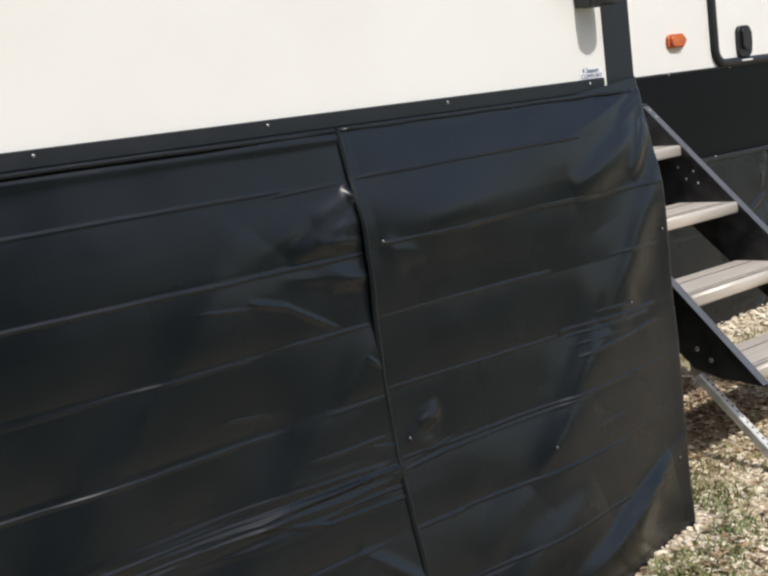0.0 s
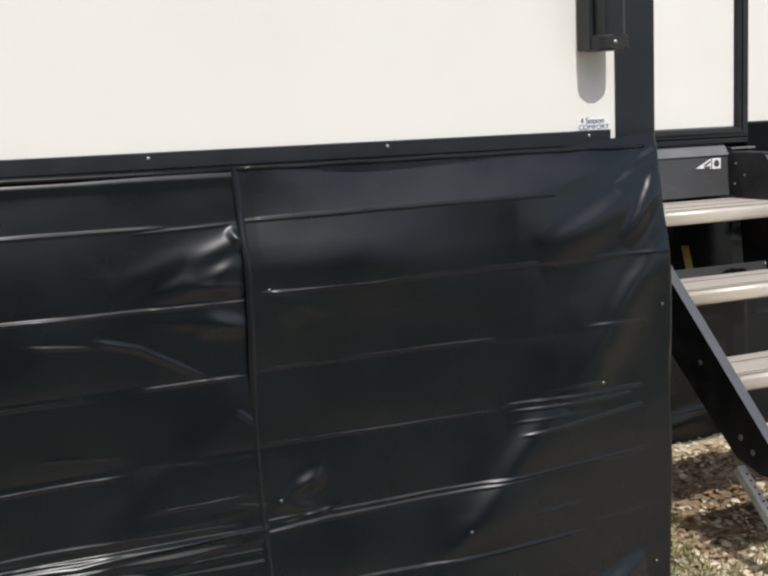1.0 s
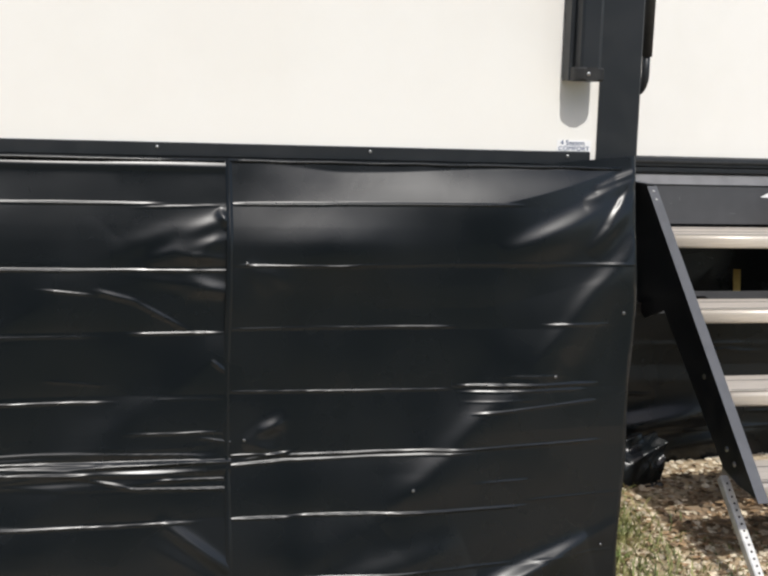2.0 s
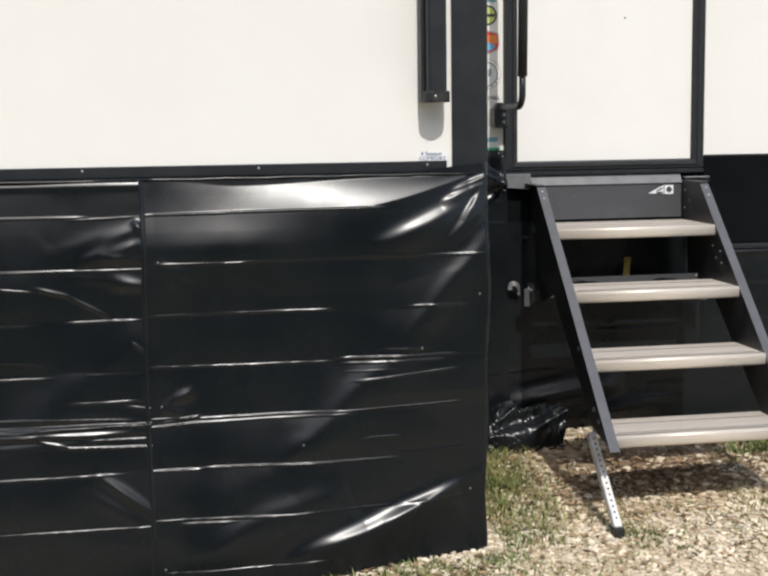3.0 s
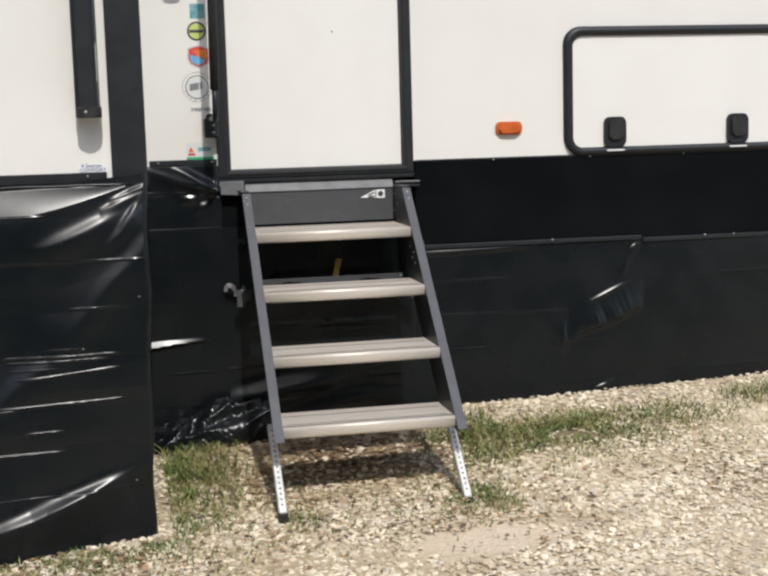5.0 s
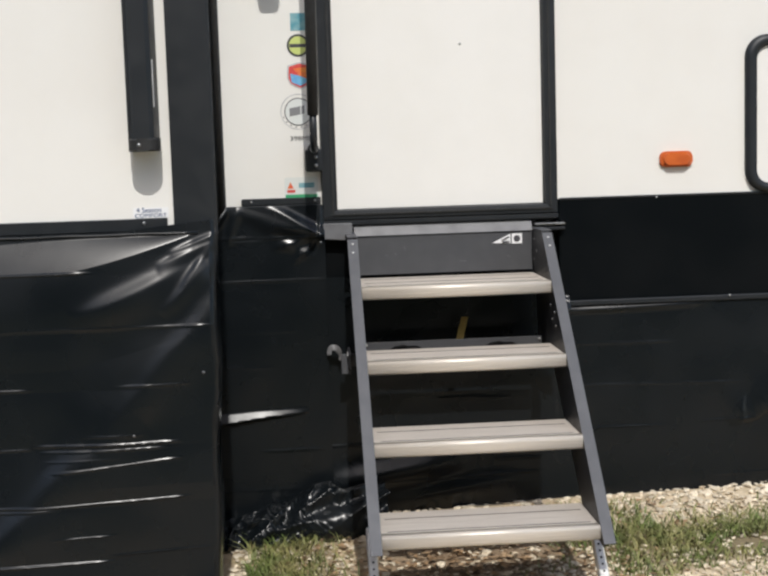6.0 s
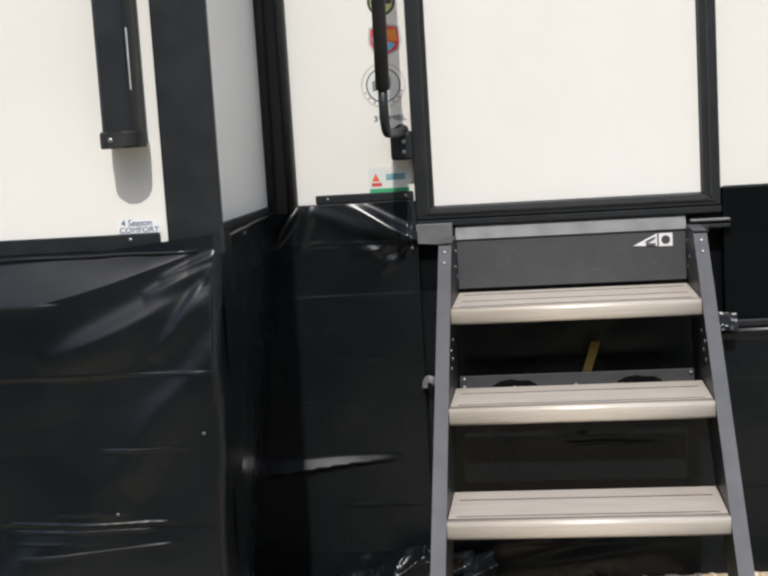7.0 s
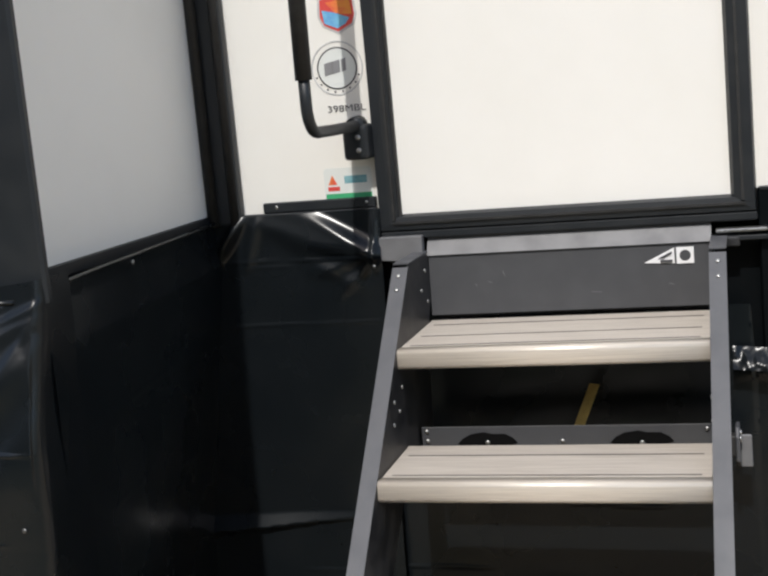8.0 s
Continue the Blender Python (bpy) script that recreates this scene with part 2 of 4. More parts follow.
bolt((0.07, -0.003, 1.72), (0, -1, 0), 0.004, door, "screw")
# bright drip rail beside the sill
rail = part("drip_rail", box(0.30, 0.40, -0.03, 0.0, 1.127, 1.134, 0.002, 1), BOLT, trailer, "thin bright metal rail")
part("drip_rail", box(0.30, 0.40, -0.028, 0.0, 1.110, 1.120, 0.002, 1), TRIM, trailer)

# grab handle
handle = part("grab_handle", tube([(-0.410, -0.337, 2.5), (-0.414, -0.337, 1.9), (-0.418, -0.337, 1.497)], 0.0165, 14), RUBBER, trailer, "black foam-gripped fold-out grab handle", True)
bend = [(-0.418, -0.337, 1.52), (-0.418, -0.337, 1.455)] + arc((-0.418, -0.287, 1.447), 0.05, 180, 268, (0, 1, 0), (0, 0, 1)) + [(-0.416, -0.20, 1.396), (-0.412, -0.04, 1.396)]
part("tube", tube(bend, 0.0115, 12), TRIM, handle, "black bent steel tube", True)
br = box(-0.442, -0.388, -0.062, 0.0, 1.325, 1.398, 0.010, 3)
part("bracket", br, TRIM, handle, "black moulded bracket")
part("bracket_cap", tube([(-0.415, -0.06, 1.395), (-0.415, -0.02, 1.398)], 0.019, 12), TRIM, handle, "", True)
for z in (1.345, 1.372):
    bolt((-0.408, -0.062, z), (0, -1, 0), 0.006, handle)

# stickers on the wall beside the door
st = part("sticker", box(-0.473, -0.418, -0.0015, 0.0, 1.775, 1.830), TEAL, trailer, "square teal sticker")
st = part("sticker", disc(-0.451, 1.728, 0.036, -0.0012, 0.0), INK, trailer, "round dark-ringed lime sticker")
part("print", disc(-0.451, 1.728, 0.029, -0.0018, -0.0012), LIME, st)
part("print", box(-0.478, -0.424, -0.0024, -0.0018, 1.722, 1.733), INK, st)
shield = [(-0.488, 1.665), (-0.45, 1.676), (-0.408, 1.665), (-0.404, 1.625), (-0.412, 1.605), (-0.447, 1.588), (-0.481, 1.605), (-0.49, 1.625)]
def shrunk(pts, k):
    cx, cz = sum(p[0] for p in pts) / len(pts), sum(p[1] for p in pts) / len(pts)
    return [(cx + (x - cx) * k, cz + (z - cz) * k) for x, z in pts]
st = part("sticker", prism(shield, "y", -0.0012, 0.0), SILVER, trailer, "shield sticker in red, orange and blue")
part("print", prism(shrunk(shield, 0.88), "y", -0.0018, -0.0012), RED, st)
part("print", prism([(-0.47, 1.655), (-0.418, 1.66), (-0.414, 1.627), (-0.45, 1.63)], "y", -0.0024, -0.0018), ORANGE, st)
part("print", prism([(-0.480, 1.64), (-0.452, 1.633), (-0.42, 1.62), (-0.43, 1.608), (-0.448, 1.60), (-0.476, 1.612)], "y", -0.0027, -0.0018), BLUE, st)
st = part("sticker", ring(-0.458, 1.518, 0.0545, 0.0572, -0.0012, 0.0), SILVER, trailer, "round grey badge sticker with rings")
part("print", ring(-0.458, 1.518, 0.0415, 0.0445, -0.0012, 0.0), INK, st)
part("print", disc(-0.458, 1.518, 0.0415, -0.001, 0.0), CLEARLABEL, st)
for k, (dx, w) in enumerate(((-0.019, 0.009), (-0.002, 0.009), (0.015, 0.005))):
    part("print", prism([(-0.458 + dx - w, 1.503 + k * 0.003), (-0.458 + dx + w, 1.507 + k * 0.003), (-0.458 + dx + w, 1.533 + k * 0.003), (-0.458 + dx - w, 1.529 + k * 0.003)], "y", -0.0016, -0.001), GREYINK, st)
for a in range(200, 341, 20):
    part("print", disc(-0.458 + 0.0497 * math.cos(radians(a)), 1.518 + 0.0497 * math.sin(radians(a)), 0.0022, -0.0012, 0.0, 8), INK, st)
writing("398MBL", -0.4455, -0.001, 1.4265, 0.020, trailer, INK, width=0.084)
st = part("sticker", prism(rounded(-0.511, -0.404, 1.236, 1.308, 0.008), "y", -0.001, 0.0), CLEARLABEL, trailer, "pale warning label with green band")
part("print", box(-0.509, -0.406, -0.0016, -0.001, 1.237, 1.253), GREEN, st)
part("print", prism([(-0.502, 1.272), (-0.482, 1.272), (-0.492, 1.293)], "y", -0.0016, -0.001), ORANGE, st)
part("print", box(-0.503, -0.477, -0.0016, -0.001, 1.259, 1.268), RED, st)
part("print", box(-0.465, -0.415, -0.0016, -0.001, 1.274, 1.290), TEAL, st)

# porch fitting above the stickers
porch = part("porch_fitting", box(-0.570, -0.502, -0.10, 0.0, 1.935, 2.05, 0.02, 3), TRIM, trailer, "small black wall fitting")

# clearance light and baggage hatch
lamp = part("marker_light", prism(rounded(0.722, 0.832, 1.302, 1.354, 0.018), "y", -0.012, 0.0, bevel=0.003), AMBER, trailer, "amber clearance marker light")
part("lens", prism(rounded(0.733, 0.821, 1.309, 1.347, 0.014), "y", -0.024, -0.012, bevel=0.004), AMBER, lamp)
hatch = part("baggage_hatch", rim(rounded(1.010, 1.985, 1.210, 1.727, 0.075, 8), rounded(1.053, 1.942, 1.242, 1.686, 0.040, 8), 0.0, -0.022, 0.010), TRIM, trailer,
             "white baggage hatch with rounded black frame", True)
part("hatch_panel", prism(rounded(1.050, 1.945, 1.239, 1.689, 0.042), "y", -0.006, 0.0), DOORWHITE, hatch, "white hatch panel")
for cx in (1.227, 1.769):
    lt = part("latch", prism(rounded(cx - 0.047, cx + 0.047, 1.240, 1.362, 0.024), "y", -0.022, -0.006, bevel=0.003), TRIM, hatch, "black paddle latch")
    part("latch_paddle", prism(rounded(cx - 0.031, cx + 0.031, 1.270, 1.350, 0.014), "y", -0.034, -0.022, bevel=0.005), RUBBER, hatch)
    part("latch_lip", box(cx - 0.038, cx + 0.038, -0.026, -0.018, 1.224, 1.230), PALE, hatch)

# ---- slide-out ----
slide = thing("slide_out", "white slide-out room with black corner trim", "slide-out")
part("wall", box(X0 + 0.6, -0.775, FACE, FACE + 0.04, 1.205, 2.95), WHITE, slide, "white gelcoat front wall")
part("wall", box(-0.815, -0.775, FACE + 0.04, 0.0, 1.205, 2.95), GREYSIDE, slide, "pale side wall in shade")
part("wall", box(X0 + 0.6, X0 + 0.64, FACE + 0.04, 0.0, 1.205, 2.95), GREYSIDE, slide)
part("roof", box(X0 + 0.58, -0.68, FACE - 0.02, 0.0, 2.95, 3.0, 0.01), WHITE, slide)
part("underside", box(X0 + 0.6, -0.776, FACE + 0.01, 0.0, 1.17, 1.204), LOWER, slide)
part("corner_trim", prism([(-0.790, FACE), (-0.790, FACE - 0.005), (-0.686, FACE - 0.005), (-0.681, FACE), (-0.681, FACE + 0.010), (-0.774, FACE + 0.010), (-0.774, FACE)], "z", 1.19, 2.96), TRIM, slide,
     "wide black corner trim")
part("seal_trim", box(-0.774, -0.701, -0.028, -0.002, 1.20, 2.96, 0.006, 2), TRIM, slide, "black slide seal trim")
part("seal_bulb", tube([(-0.764, -0.034, 1.20), (-0.764, -0.034, 2.96)], 0.012, 10), RUBBER, slide, "", True)
part("seal_bulb", tube([(-0.715, -0.028, 1.20), (-0.715, -0.028, 2.96)], 0.010, 10), RUBBER, slide, "", True)
part("bottom_rail", box(X0 + 0.6, -0.806, FACE - 0.007, FACE, 1.203, 1.235, 0.002, 1), TRIM, slide, "black bottom rail with rivets")
part("rail_lip", box(X0 + 0.6, -0.700, FACE - 0.016, FACE - 0.001, 1.196, 1.2025, 0.002, 1), TRIM, slide)
part("bottom_rail", box(-0.776, -0.767, FACE + 0.042, -0.045, 1.200, 1.224, 0.002, 1), TRIM, slide)
for k in range(8):
    bolt((-0.865 - 0.493 * k, FACE - 0.008, 1.224), (0, -1, 0), 0.0042, slide, "rivet")
part("label_plate", box(-0.892, -0.803, FACE - 0.0012, FACE, 1.236, 1.262), PALE, slide)
writing("4 Season", -0.852, FACE - 0.0018, 1.2505, 0.018, slide, BLUEINK, width=0.062)
writing("COMFORT", -0.848, FACE - 0.0018, 1.238, 0.014, slide, BLUEINK, width=0.080)

# awning arm against the slide-out
arm = thing("awning_arm", "black folded awning arm on white wall", "awning")
part("back_channel", box(-0.889, -0.878, -0.93, FACE, 1.405, 2.9, 0.003, 1), TRIM, arm)
part("back_plate", box(-0.878, -0.815, -0.895, FACE, 1.41, 2.9), TRIM, arm)
part("outer_channel", prism([(-0.880, -0.900), (-0.876, -0.965), (-0.870, -0.970), (-0.832, -0.970), (-0.822, -0.962), (-0.815, -0.900)], "z", 1.435, 2.9), TRIM, arm, "black arm channel")
part("end_cap", prism(rounded(-0.886, -0.811, -0.977, FACE - 0.001, 0.026, 6), "z", 1.404, 1.436, bevel=0.004), RUBBER, arm, "black plastic end cap")
# narrow silver strip on the channel's right flank
part("pale_strip", box(-0.8220, -0.8180, -0.949, -0.945, 1.512, 1.628, 0.001, 1), SILVER, arm, "thin pale strip along the channel")
bolt((-0.858, -0.977, 1.42), (0, -1, 0), 0.005, arm)

# ---- vinyl skirts ----
def sheet(fn, nu, nv):
    """A grid of nu by nv cells; fn(u, v) gives the place for u, v in 0..1."""
    b = bmesh.new()
    vs = [[b.verts.new(fn(i / nu, j / nv)) for i in range(nu + 1)] for j in range(nv + 1)]
    for j in range(nv):
        for i in range(nu):
            b.faces.new((vs[j][i], vs[j][i + 1], vs[j + 1][i + 1], vs[j + 1][i]))
    return b


def creases(x, z, lines, seed):
    """Sharp packing folds: height, start, end, rise and strength of each."""
    d = 0.0
    for k, (zc, x0, x1, rise, s) in enumerate(lines):
        if x < x0 - 0.03 or x > x1 + 0.03:
            continue
        zz = zc + rise * (x - x0) + 0.006 * noise.noise((x * 1.3, k * 3.1, seed)) + 0.0012 * noise.noise((x * 9, k * 1.7, seed))
        t = abs(z - zz)
        if t < 0.03:
            ends = min(1.0, (x - x0 + 0.03) / 0.05, (x1 + 0.03 - x) / 0.05)
            live = max(0.25, 0.88 + 0.6 * noise.noise((x * 2.3, k * 5.3, seed + 4)))
            d += 0.0028 * max(0.0, 0.88 - 0.5 * noise.noise((x * 6.1, k * 2.9, seed + 8))) * 1.12 * min(1.3, s * live) * ends * max(0.0, 1 - t / 0.0040)
    return d


def drape(x, z, seed, amount=1.0):
    """Slack billows and slanting pulls."""
    w = 0.010 * noise.noise((x * 1.6, z * 1.9, seed)) + 0.005 * noise.noise((x * 3.4 + z * 2.2, z * 3.0, seed + 9))
    s = x * 2.1 - z * 2.6
    w += 0.007 * max(0, noise.noise((s * 1.4, (x + z) * 0.7, seed + 2)))
    w += 0.0018 * noise.noise((x * 8, z * 13, seed + 5)) + 0.0045 * (0.25 - abs(noise.noise((x * 2.6 - z * 1.1, z * 3.1 + x * 1.3, seed + 12))))
    return w * amount


def ridge(x, z, ax, az, bx, bz, wide, high):
    """A fold that runs from a to b and dies out at both ends."""
    dx, dz = bx - ax, bz - az
    l2 = dx * dx + dz * dz
    t = ((x - ax) * dx + (z - az) * dz) / l2
    if t < -0.1 or t > 1.1:
        return 0.0
    d = ((x - ax) * dz - (z - az) * dx) / math.sqrt(l2)
    if abs(d) > 3 * wide:
        return 0.0
    return high * math.exp(-(d / wide) ** 2) * max(0.0, math.sin(math.pi * min(1, max(0, (t + 0.1) / 1.2))))


def swell(x, z, ax, az, bx, bz, up, down, high):
    """A fold from a to b whose upper flank is steeper or flatter than its lower one."""
    dx, dz = bx - ax, bz - az
    l2 = dx * dx + dz * dz
    t = ((x - ax) * dx + (z - az) * dz) / l2
    if t < -0.12 or t > 1.12:
        return 0.0
    d = ((x - ax) * dz - (z - az) * dx) / math.sqrt(l2)
    d += 0.5 * up * noise.noise((x * 6.0, z * 6.0, ax * 7.0))
    wide = up if d < 0 else down
    if abs(d) > 3 * wide:
        return 0.0
    return high * math.exp(-(d / wide) ** 2) * max(0.0, math.sin(math.pi * min(1, max(0, (t + 0.12) / 1.24)))) ** 0.7


HANG = ((1.30, 0.880), (1.20, 0.893), (1.10, 0.915), (0.966, 0.936), (0.67, 0.949), (0.523, 0.962), (0.381, 0.987), (0.242, 1.012), (0.0, 1.035), (-0.6, 1.04))


def hang(z):
    """How far out the slide-out's skirt stands: it flares towards its foot."""
    for (z1, d1), (z0, d0) in zip(HANG, HANG[1:]):
        if z >= z0:
            t = (z - z0) / (z1 - z0)
            return d0 + (d1 - d0) * t
    return HANG[-1][1]


def hang_soft(z):
    return (hang(z - 0.05) + 2 * hang(z) + hang(z + 0.05)) / 4


def pillow(x, z, folds, seed, high=0.005):
    """The strips between the packing folds belly out a little."""
    for a, b in zip(folds, folds[1:]):
        if b < z <= a:
            t = (a - z) / (a - b)
            k = 0.75 + 0.9 * noise.noise((x * 1.7, a * 9.0, seed))
            return high * max(0.1, k) * (4 * t * (1 - t)) ** 0.9
    return 0.0


FOLDS = (1.100, 0.958, 0.812, 0.667, 0.523, 0.388, 0.241, 0.095, -0.05)


def fan(x, z, cx, cz, ends, wide, high):
    """Tension folds that spread from one fixing."""
    return sum(ridge(x, z, ex, ez, cx, cz, wide * w, high * w) for ex, ez, w in ends)


def skirt(name, fn, nu, nv, label):
    return tagged(link_mesh(name, sheet(fn, nu, nv), VINYL, True), label, "skirt", "vinyl skirt panels")


def skirt_screw(ob, x, y, z):
    bolt((x, y, z), (0, -1, 0), 0.0042, ob, "screw").data.materials[0] = DULL


REAR_LINES = ((1.097, -4, -1.86, 0.0, 1.0), (1.092, -1.88, -1.72, 0.03, 0.5), (0.950, -4, -1.69, 0.0, 1.4), (0.908, -2.09, -2.0, -0.11, 0.9), (0.806, -1.90, -1.73, 0.0, 1.3), (0.800, -4, -2.0, 0.0, 0.5),
              (0.656, -4, -1.97, 0.0, 1.1), (0.700, -2.08, -1.99, -0.10, 0.8), (0.660, -1.84, -1.70, 0.0, 0.4), (0.583, -1.90, -1.73, 0.0, 1.3), (0.566, -1.74, -1.69, -0.18, 1.4), (0.529, -4, -1.69, -0.006, 2.6),
              (0.510, -2.02, -1.69, 0.0, 1.7), (0.494, -4, -2.02, 0.0, 1.7), (0.494, -2.03, -1.90, -0.25, 1.9), (0.462, -1.91, -1.69, -0.04, 2.2), (0.478, -1.84, -1.69, -0.02, 1.2), (0.385, -4, -1.78, -0.004, 1.2),
              (0.238, -4, -1.69, -0.004, 0.9), (0.09, -4, -1.71, 0.0, 0.8))


# panel towards the rear, under the slide-out
def rear_panel(u, v):
    x = -1.685 - 3.6 * (1 - u) ** 1.9
    z0 = ground_z(x, -1.03) - 0.02
    z = z0 + v * (1.203 - z0)
    y = -hang_soft(z) - 0.004 - drape(x, z, 1.3, 0.55) - pillow(x, z, FOLDS, 1.0, 0.003) - creases(x, z, REAR_LINES, 1.0)
    if 0.42 < z < 0.60 and x > -2.8:
        y -= 0.012 * math.exp(-((z - 0.505) / 0.034) ** 2) * (0.55 - abs(noise.noise((x * 3.2, z * 62 + 1.5 * noise.noise((x * 2, 7, 1)), 3.3)))) * min(1, (x + 2.8) / 0.5)
    hem = (z - 1.182) / 0.010
    y -= 0.0035 * math.exp(-hem * hem)
    y -= fan(x, z, -1.682, 1.075, ((-1.98, 0.98, 1.2), (-1.88, 0.965, 0.8), (-1.80, 1.03, 0.7), (-1.78, 0.95, 0.9)), 0.022, 0.0036)
    # pulls towards the seam
    y -= swell(x, z, -1.86, 0.975, -1.67, 1.02, 0.020, 0.030, 0.009) + swell(x, z, -1.80, 0.985, -1.68, 0.975, 0.012, 0.014, 0.005) + ridge(x, z, -1.715, 1.085, -1.69, 1.05, 0.010, 0.007)
    y -= fan(x, z, -1.685, 0.90, ((-1.82, 0.945, 0.9), (-1.90, 0.935, 0.8), (-1.80, 0.90, 0.8)), 0.018, 0.0045)
    # a slack fold that runs down to the seam, and slanting pulls further back
    y -= ridge(x, z, -1.99, 0.905, -1.90, 0.880, 0.006, 0.004) + ridge(x, z, -1.91, 0.884, -1.78, 0.812, 0.005, 0.004)
    y -= ridge(x, z, -1.84, 0.380, -1.66, 0.245, 0.015, 0.010) + ridge(x, z, -1.86, 0.33, -1.70, 0.22, 0.020, 0.005)
    y -= swell(x, z, -2.55, 0.42, -2.02, 0.97, 0.05, 0.16, 0.010) + swell(x, z, -2.25, 0.30, -1.72, 0.74, 0.06, 0.22, 0.014) + ridge(x, z, -1.73, 0.745, -1.70, 0.72, 0.004, 0.004)
    return x, y, z
rear = skirt("vinyl_skirt", rear_panel, 300, 600, "creased black vinyl skirt under the slide-out")
for x in (-2.62, -3.4):
    for z in (0.95, 0.55):
        skirt_screw(rear, x, rear_panel(1 - ((-1.685 - x) / 3.6) ** (1 / 1.9), z / 1.2)[1] - 0.002, z)

FRONT_LINES = ((1.100, -1.67, -1.02, 0.010, 1.3), (0.962, -1.66, -1.40, 0.0, 1.3), (0.962, -1.42, -0.72, 0.006, 0.55), (0.815, -1.675, -1.18, 0.006, 1.1), (0.822, -0.92, -0.78, 0.0, 1.1),
               (0.670, -1.68, -1.17, 0.005, 1.5), (0.676, -1.14, -0.81, 0.0, 1.9), (0.664, -1.12, -0.84, 0.0, 0.9), (0.700, -1.02, -0.90, 0.0, 0.5), (0.616, -1.09, -0.81, 0.065, 1.4), (0.640, -1.12, -0.96, 0.02, 0.5),
               (0.523, -1.56, -0.785, 0.016, 2.2), (0.512, -1.55, -1.12, 0.016, 0.8), (0.527, -1.685, -1.56, 0.0, 2.6), (0.503, -1.685, -1.565, 0.06, 2.2), (0.515, -1.63, -1.55, 0.15, 1.2),
               (0.445, -1.10, -0.985, 0.01, 0.9), (0.381, -1.68, -1.565, 0.0, 1.5), (0.383, -1.53, -0.99, 0.002, 1.8), (0.380, -1.30, -1.02, 0.004, 1.2), (0.394, -0.96, -0.72, 0.03, 0.6),
               (0.242, -1.685, -1.25, 0.004, 1.4), (0.246, -1.24, -1.03, 0.010, 0.9), (0.231, -1.60, -1.48, 0.02, 0.8), (0.250, -0.95, -0.73, 0.03, 0.6), (0.095, -1.66, -1.20, 0.03, 1.4))


# panel that wraps the slide-out's corner
def front_panel(u, v):
    x = -1.695 + u * 1.11
    z0 = ground_z(min(x, -0.7), -1.03) - 0.012
    z = z0 + v * (1.203 + 0.026 * max(0, min(1, (x + 0.95) / 0.27)) - z0)
    # slack band hung from the rail, tapering to the corner
    top = 1.192 - 0.016 * math.exp(-((x + 1.42) / (0.12 if x < -1.42 else 0.30)) ** 2)
    low = 1.103 + 0.105 * max(0.0, (x + 1.10) / 0.40) ** 1.35
    calm = 0.2 if z > low else min(1.0, 0.2 + (low - z) / 0.12)
    near = max(0.0, min(1.0, (x + 1.25) / 0.5))
    flare = max(0.0, hang_soft(z) - 0.958) * near * near * (3 - 2 * near)
    y = -hang_soft(z) + 0.75 * flare - 0.008 - drape(x, z, 5.1, 0.5 * calm) - creases(x, z, FRONT_LINES, 2.0)
    y -= pillow(x, z, FOLDS, 2.0, 0.0038) * max(0.25, min(1.0, (-0.74 - x) / 0.25))
    ramp = max(0.0, (x + 1.66) / 0.56) ** 0.85
    if z < top and low < top:
        t = (top - max(z, low)) / (top - low)
        y -= 0.41 * ramp * (top - low) * (t - 0.22 * t * t) * (1.0 if z > low else max(0.2, 1 - (low - z) / 0.30))
    y -= 0.015 * math.exp(-((x + 1.47) / 0.20) ** 2) * math.exp(-((z - 1.000) / 0.075) ** 2)
    # folds gathered at the upper corner
    y -= swell(x, z, -1.02, 0.995, -0.745, 1.105, 0.028, 0.060, 0.014) + swell(x, z, -0.81, 1.005, -0.700, 1.130, 0.016, 0.026, 0.010) + swell(x, z, -0.82, 1.120, -0.690, 1.168, 0.010, 0.018, 0.007)
    y -= swell(x, z, -0.79, 1.150, -0.680, 1.192, 0.007, 0.012, 0.005) + ridge(x, z, -0.77, 1.07, -0.70, 1.16, 0.008, 0.004)
    # the long slanting pull from the corner to the foot
    y -= swell(x, z, -1.50, 0.20, -0.70, 1.00, 0.075, 0.34, 0.014) + swell(x, z, -0.98, 0.70, -0.71, 0.99, 0.030, 0.06, 0.012) + swell(x, z, -1.30, 0.40, -0.93, 0.70, 0.036, 0.09, 0.011)
    # bright folds along the foot
    y -= swell(x, z, -1.30, 0.105, -0.84, 0.262, 0.030, 0.085, 0.024) + swell(x, z, -1.58, 0.125, -1.18, 0.285, 0.045, 0.11, 0.015) + swell(x, z, -1.00, 0.205, -0.72, 0.315, 0.016, 0.030, 0.007)
    y -= fan(x, z, -1.652, 0.967, ((-1.55, 0.92, 0.8), (-1.60, 0.90, 0.9)), 0.020, 0.0040) + fan(x, z, -1.655, 0.555, ((-1.56, 0.61, 0.9), (-1.58, 0.53, 0.8)), 0.018, 0.0055)
    y -= swell(x, z, -1.615, 0.575, -1.565, 0.590, 0.016, 0.012, 0.004)
    if x > -0.700:
        a = min(1.0, (x + 0.700) / 0.034) * radians(90)
        r = 0.020
        past = max(0.0, (x + 0.666) / 0.081) * (min(0.975, hang_soft(z)) - 0.820)
        x = -0.704 + (r - 0.004) * math.sin(a) + 0.003 * math.sin(z * 17)
        y += r * (1 - math.cos(a)) + past
    # the hanging edge draws in a little below
    x -= 0.022 * max(0.0, min(1.0, (0.95 - z) / 0.7)) * max(0.0, min(1.0, (x + 1.0) / 0.3))
    return x, y, z
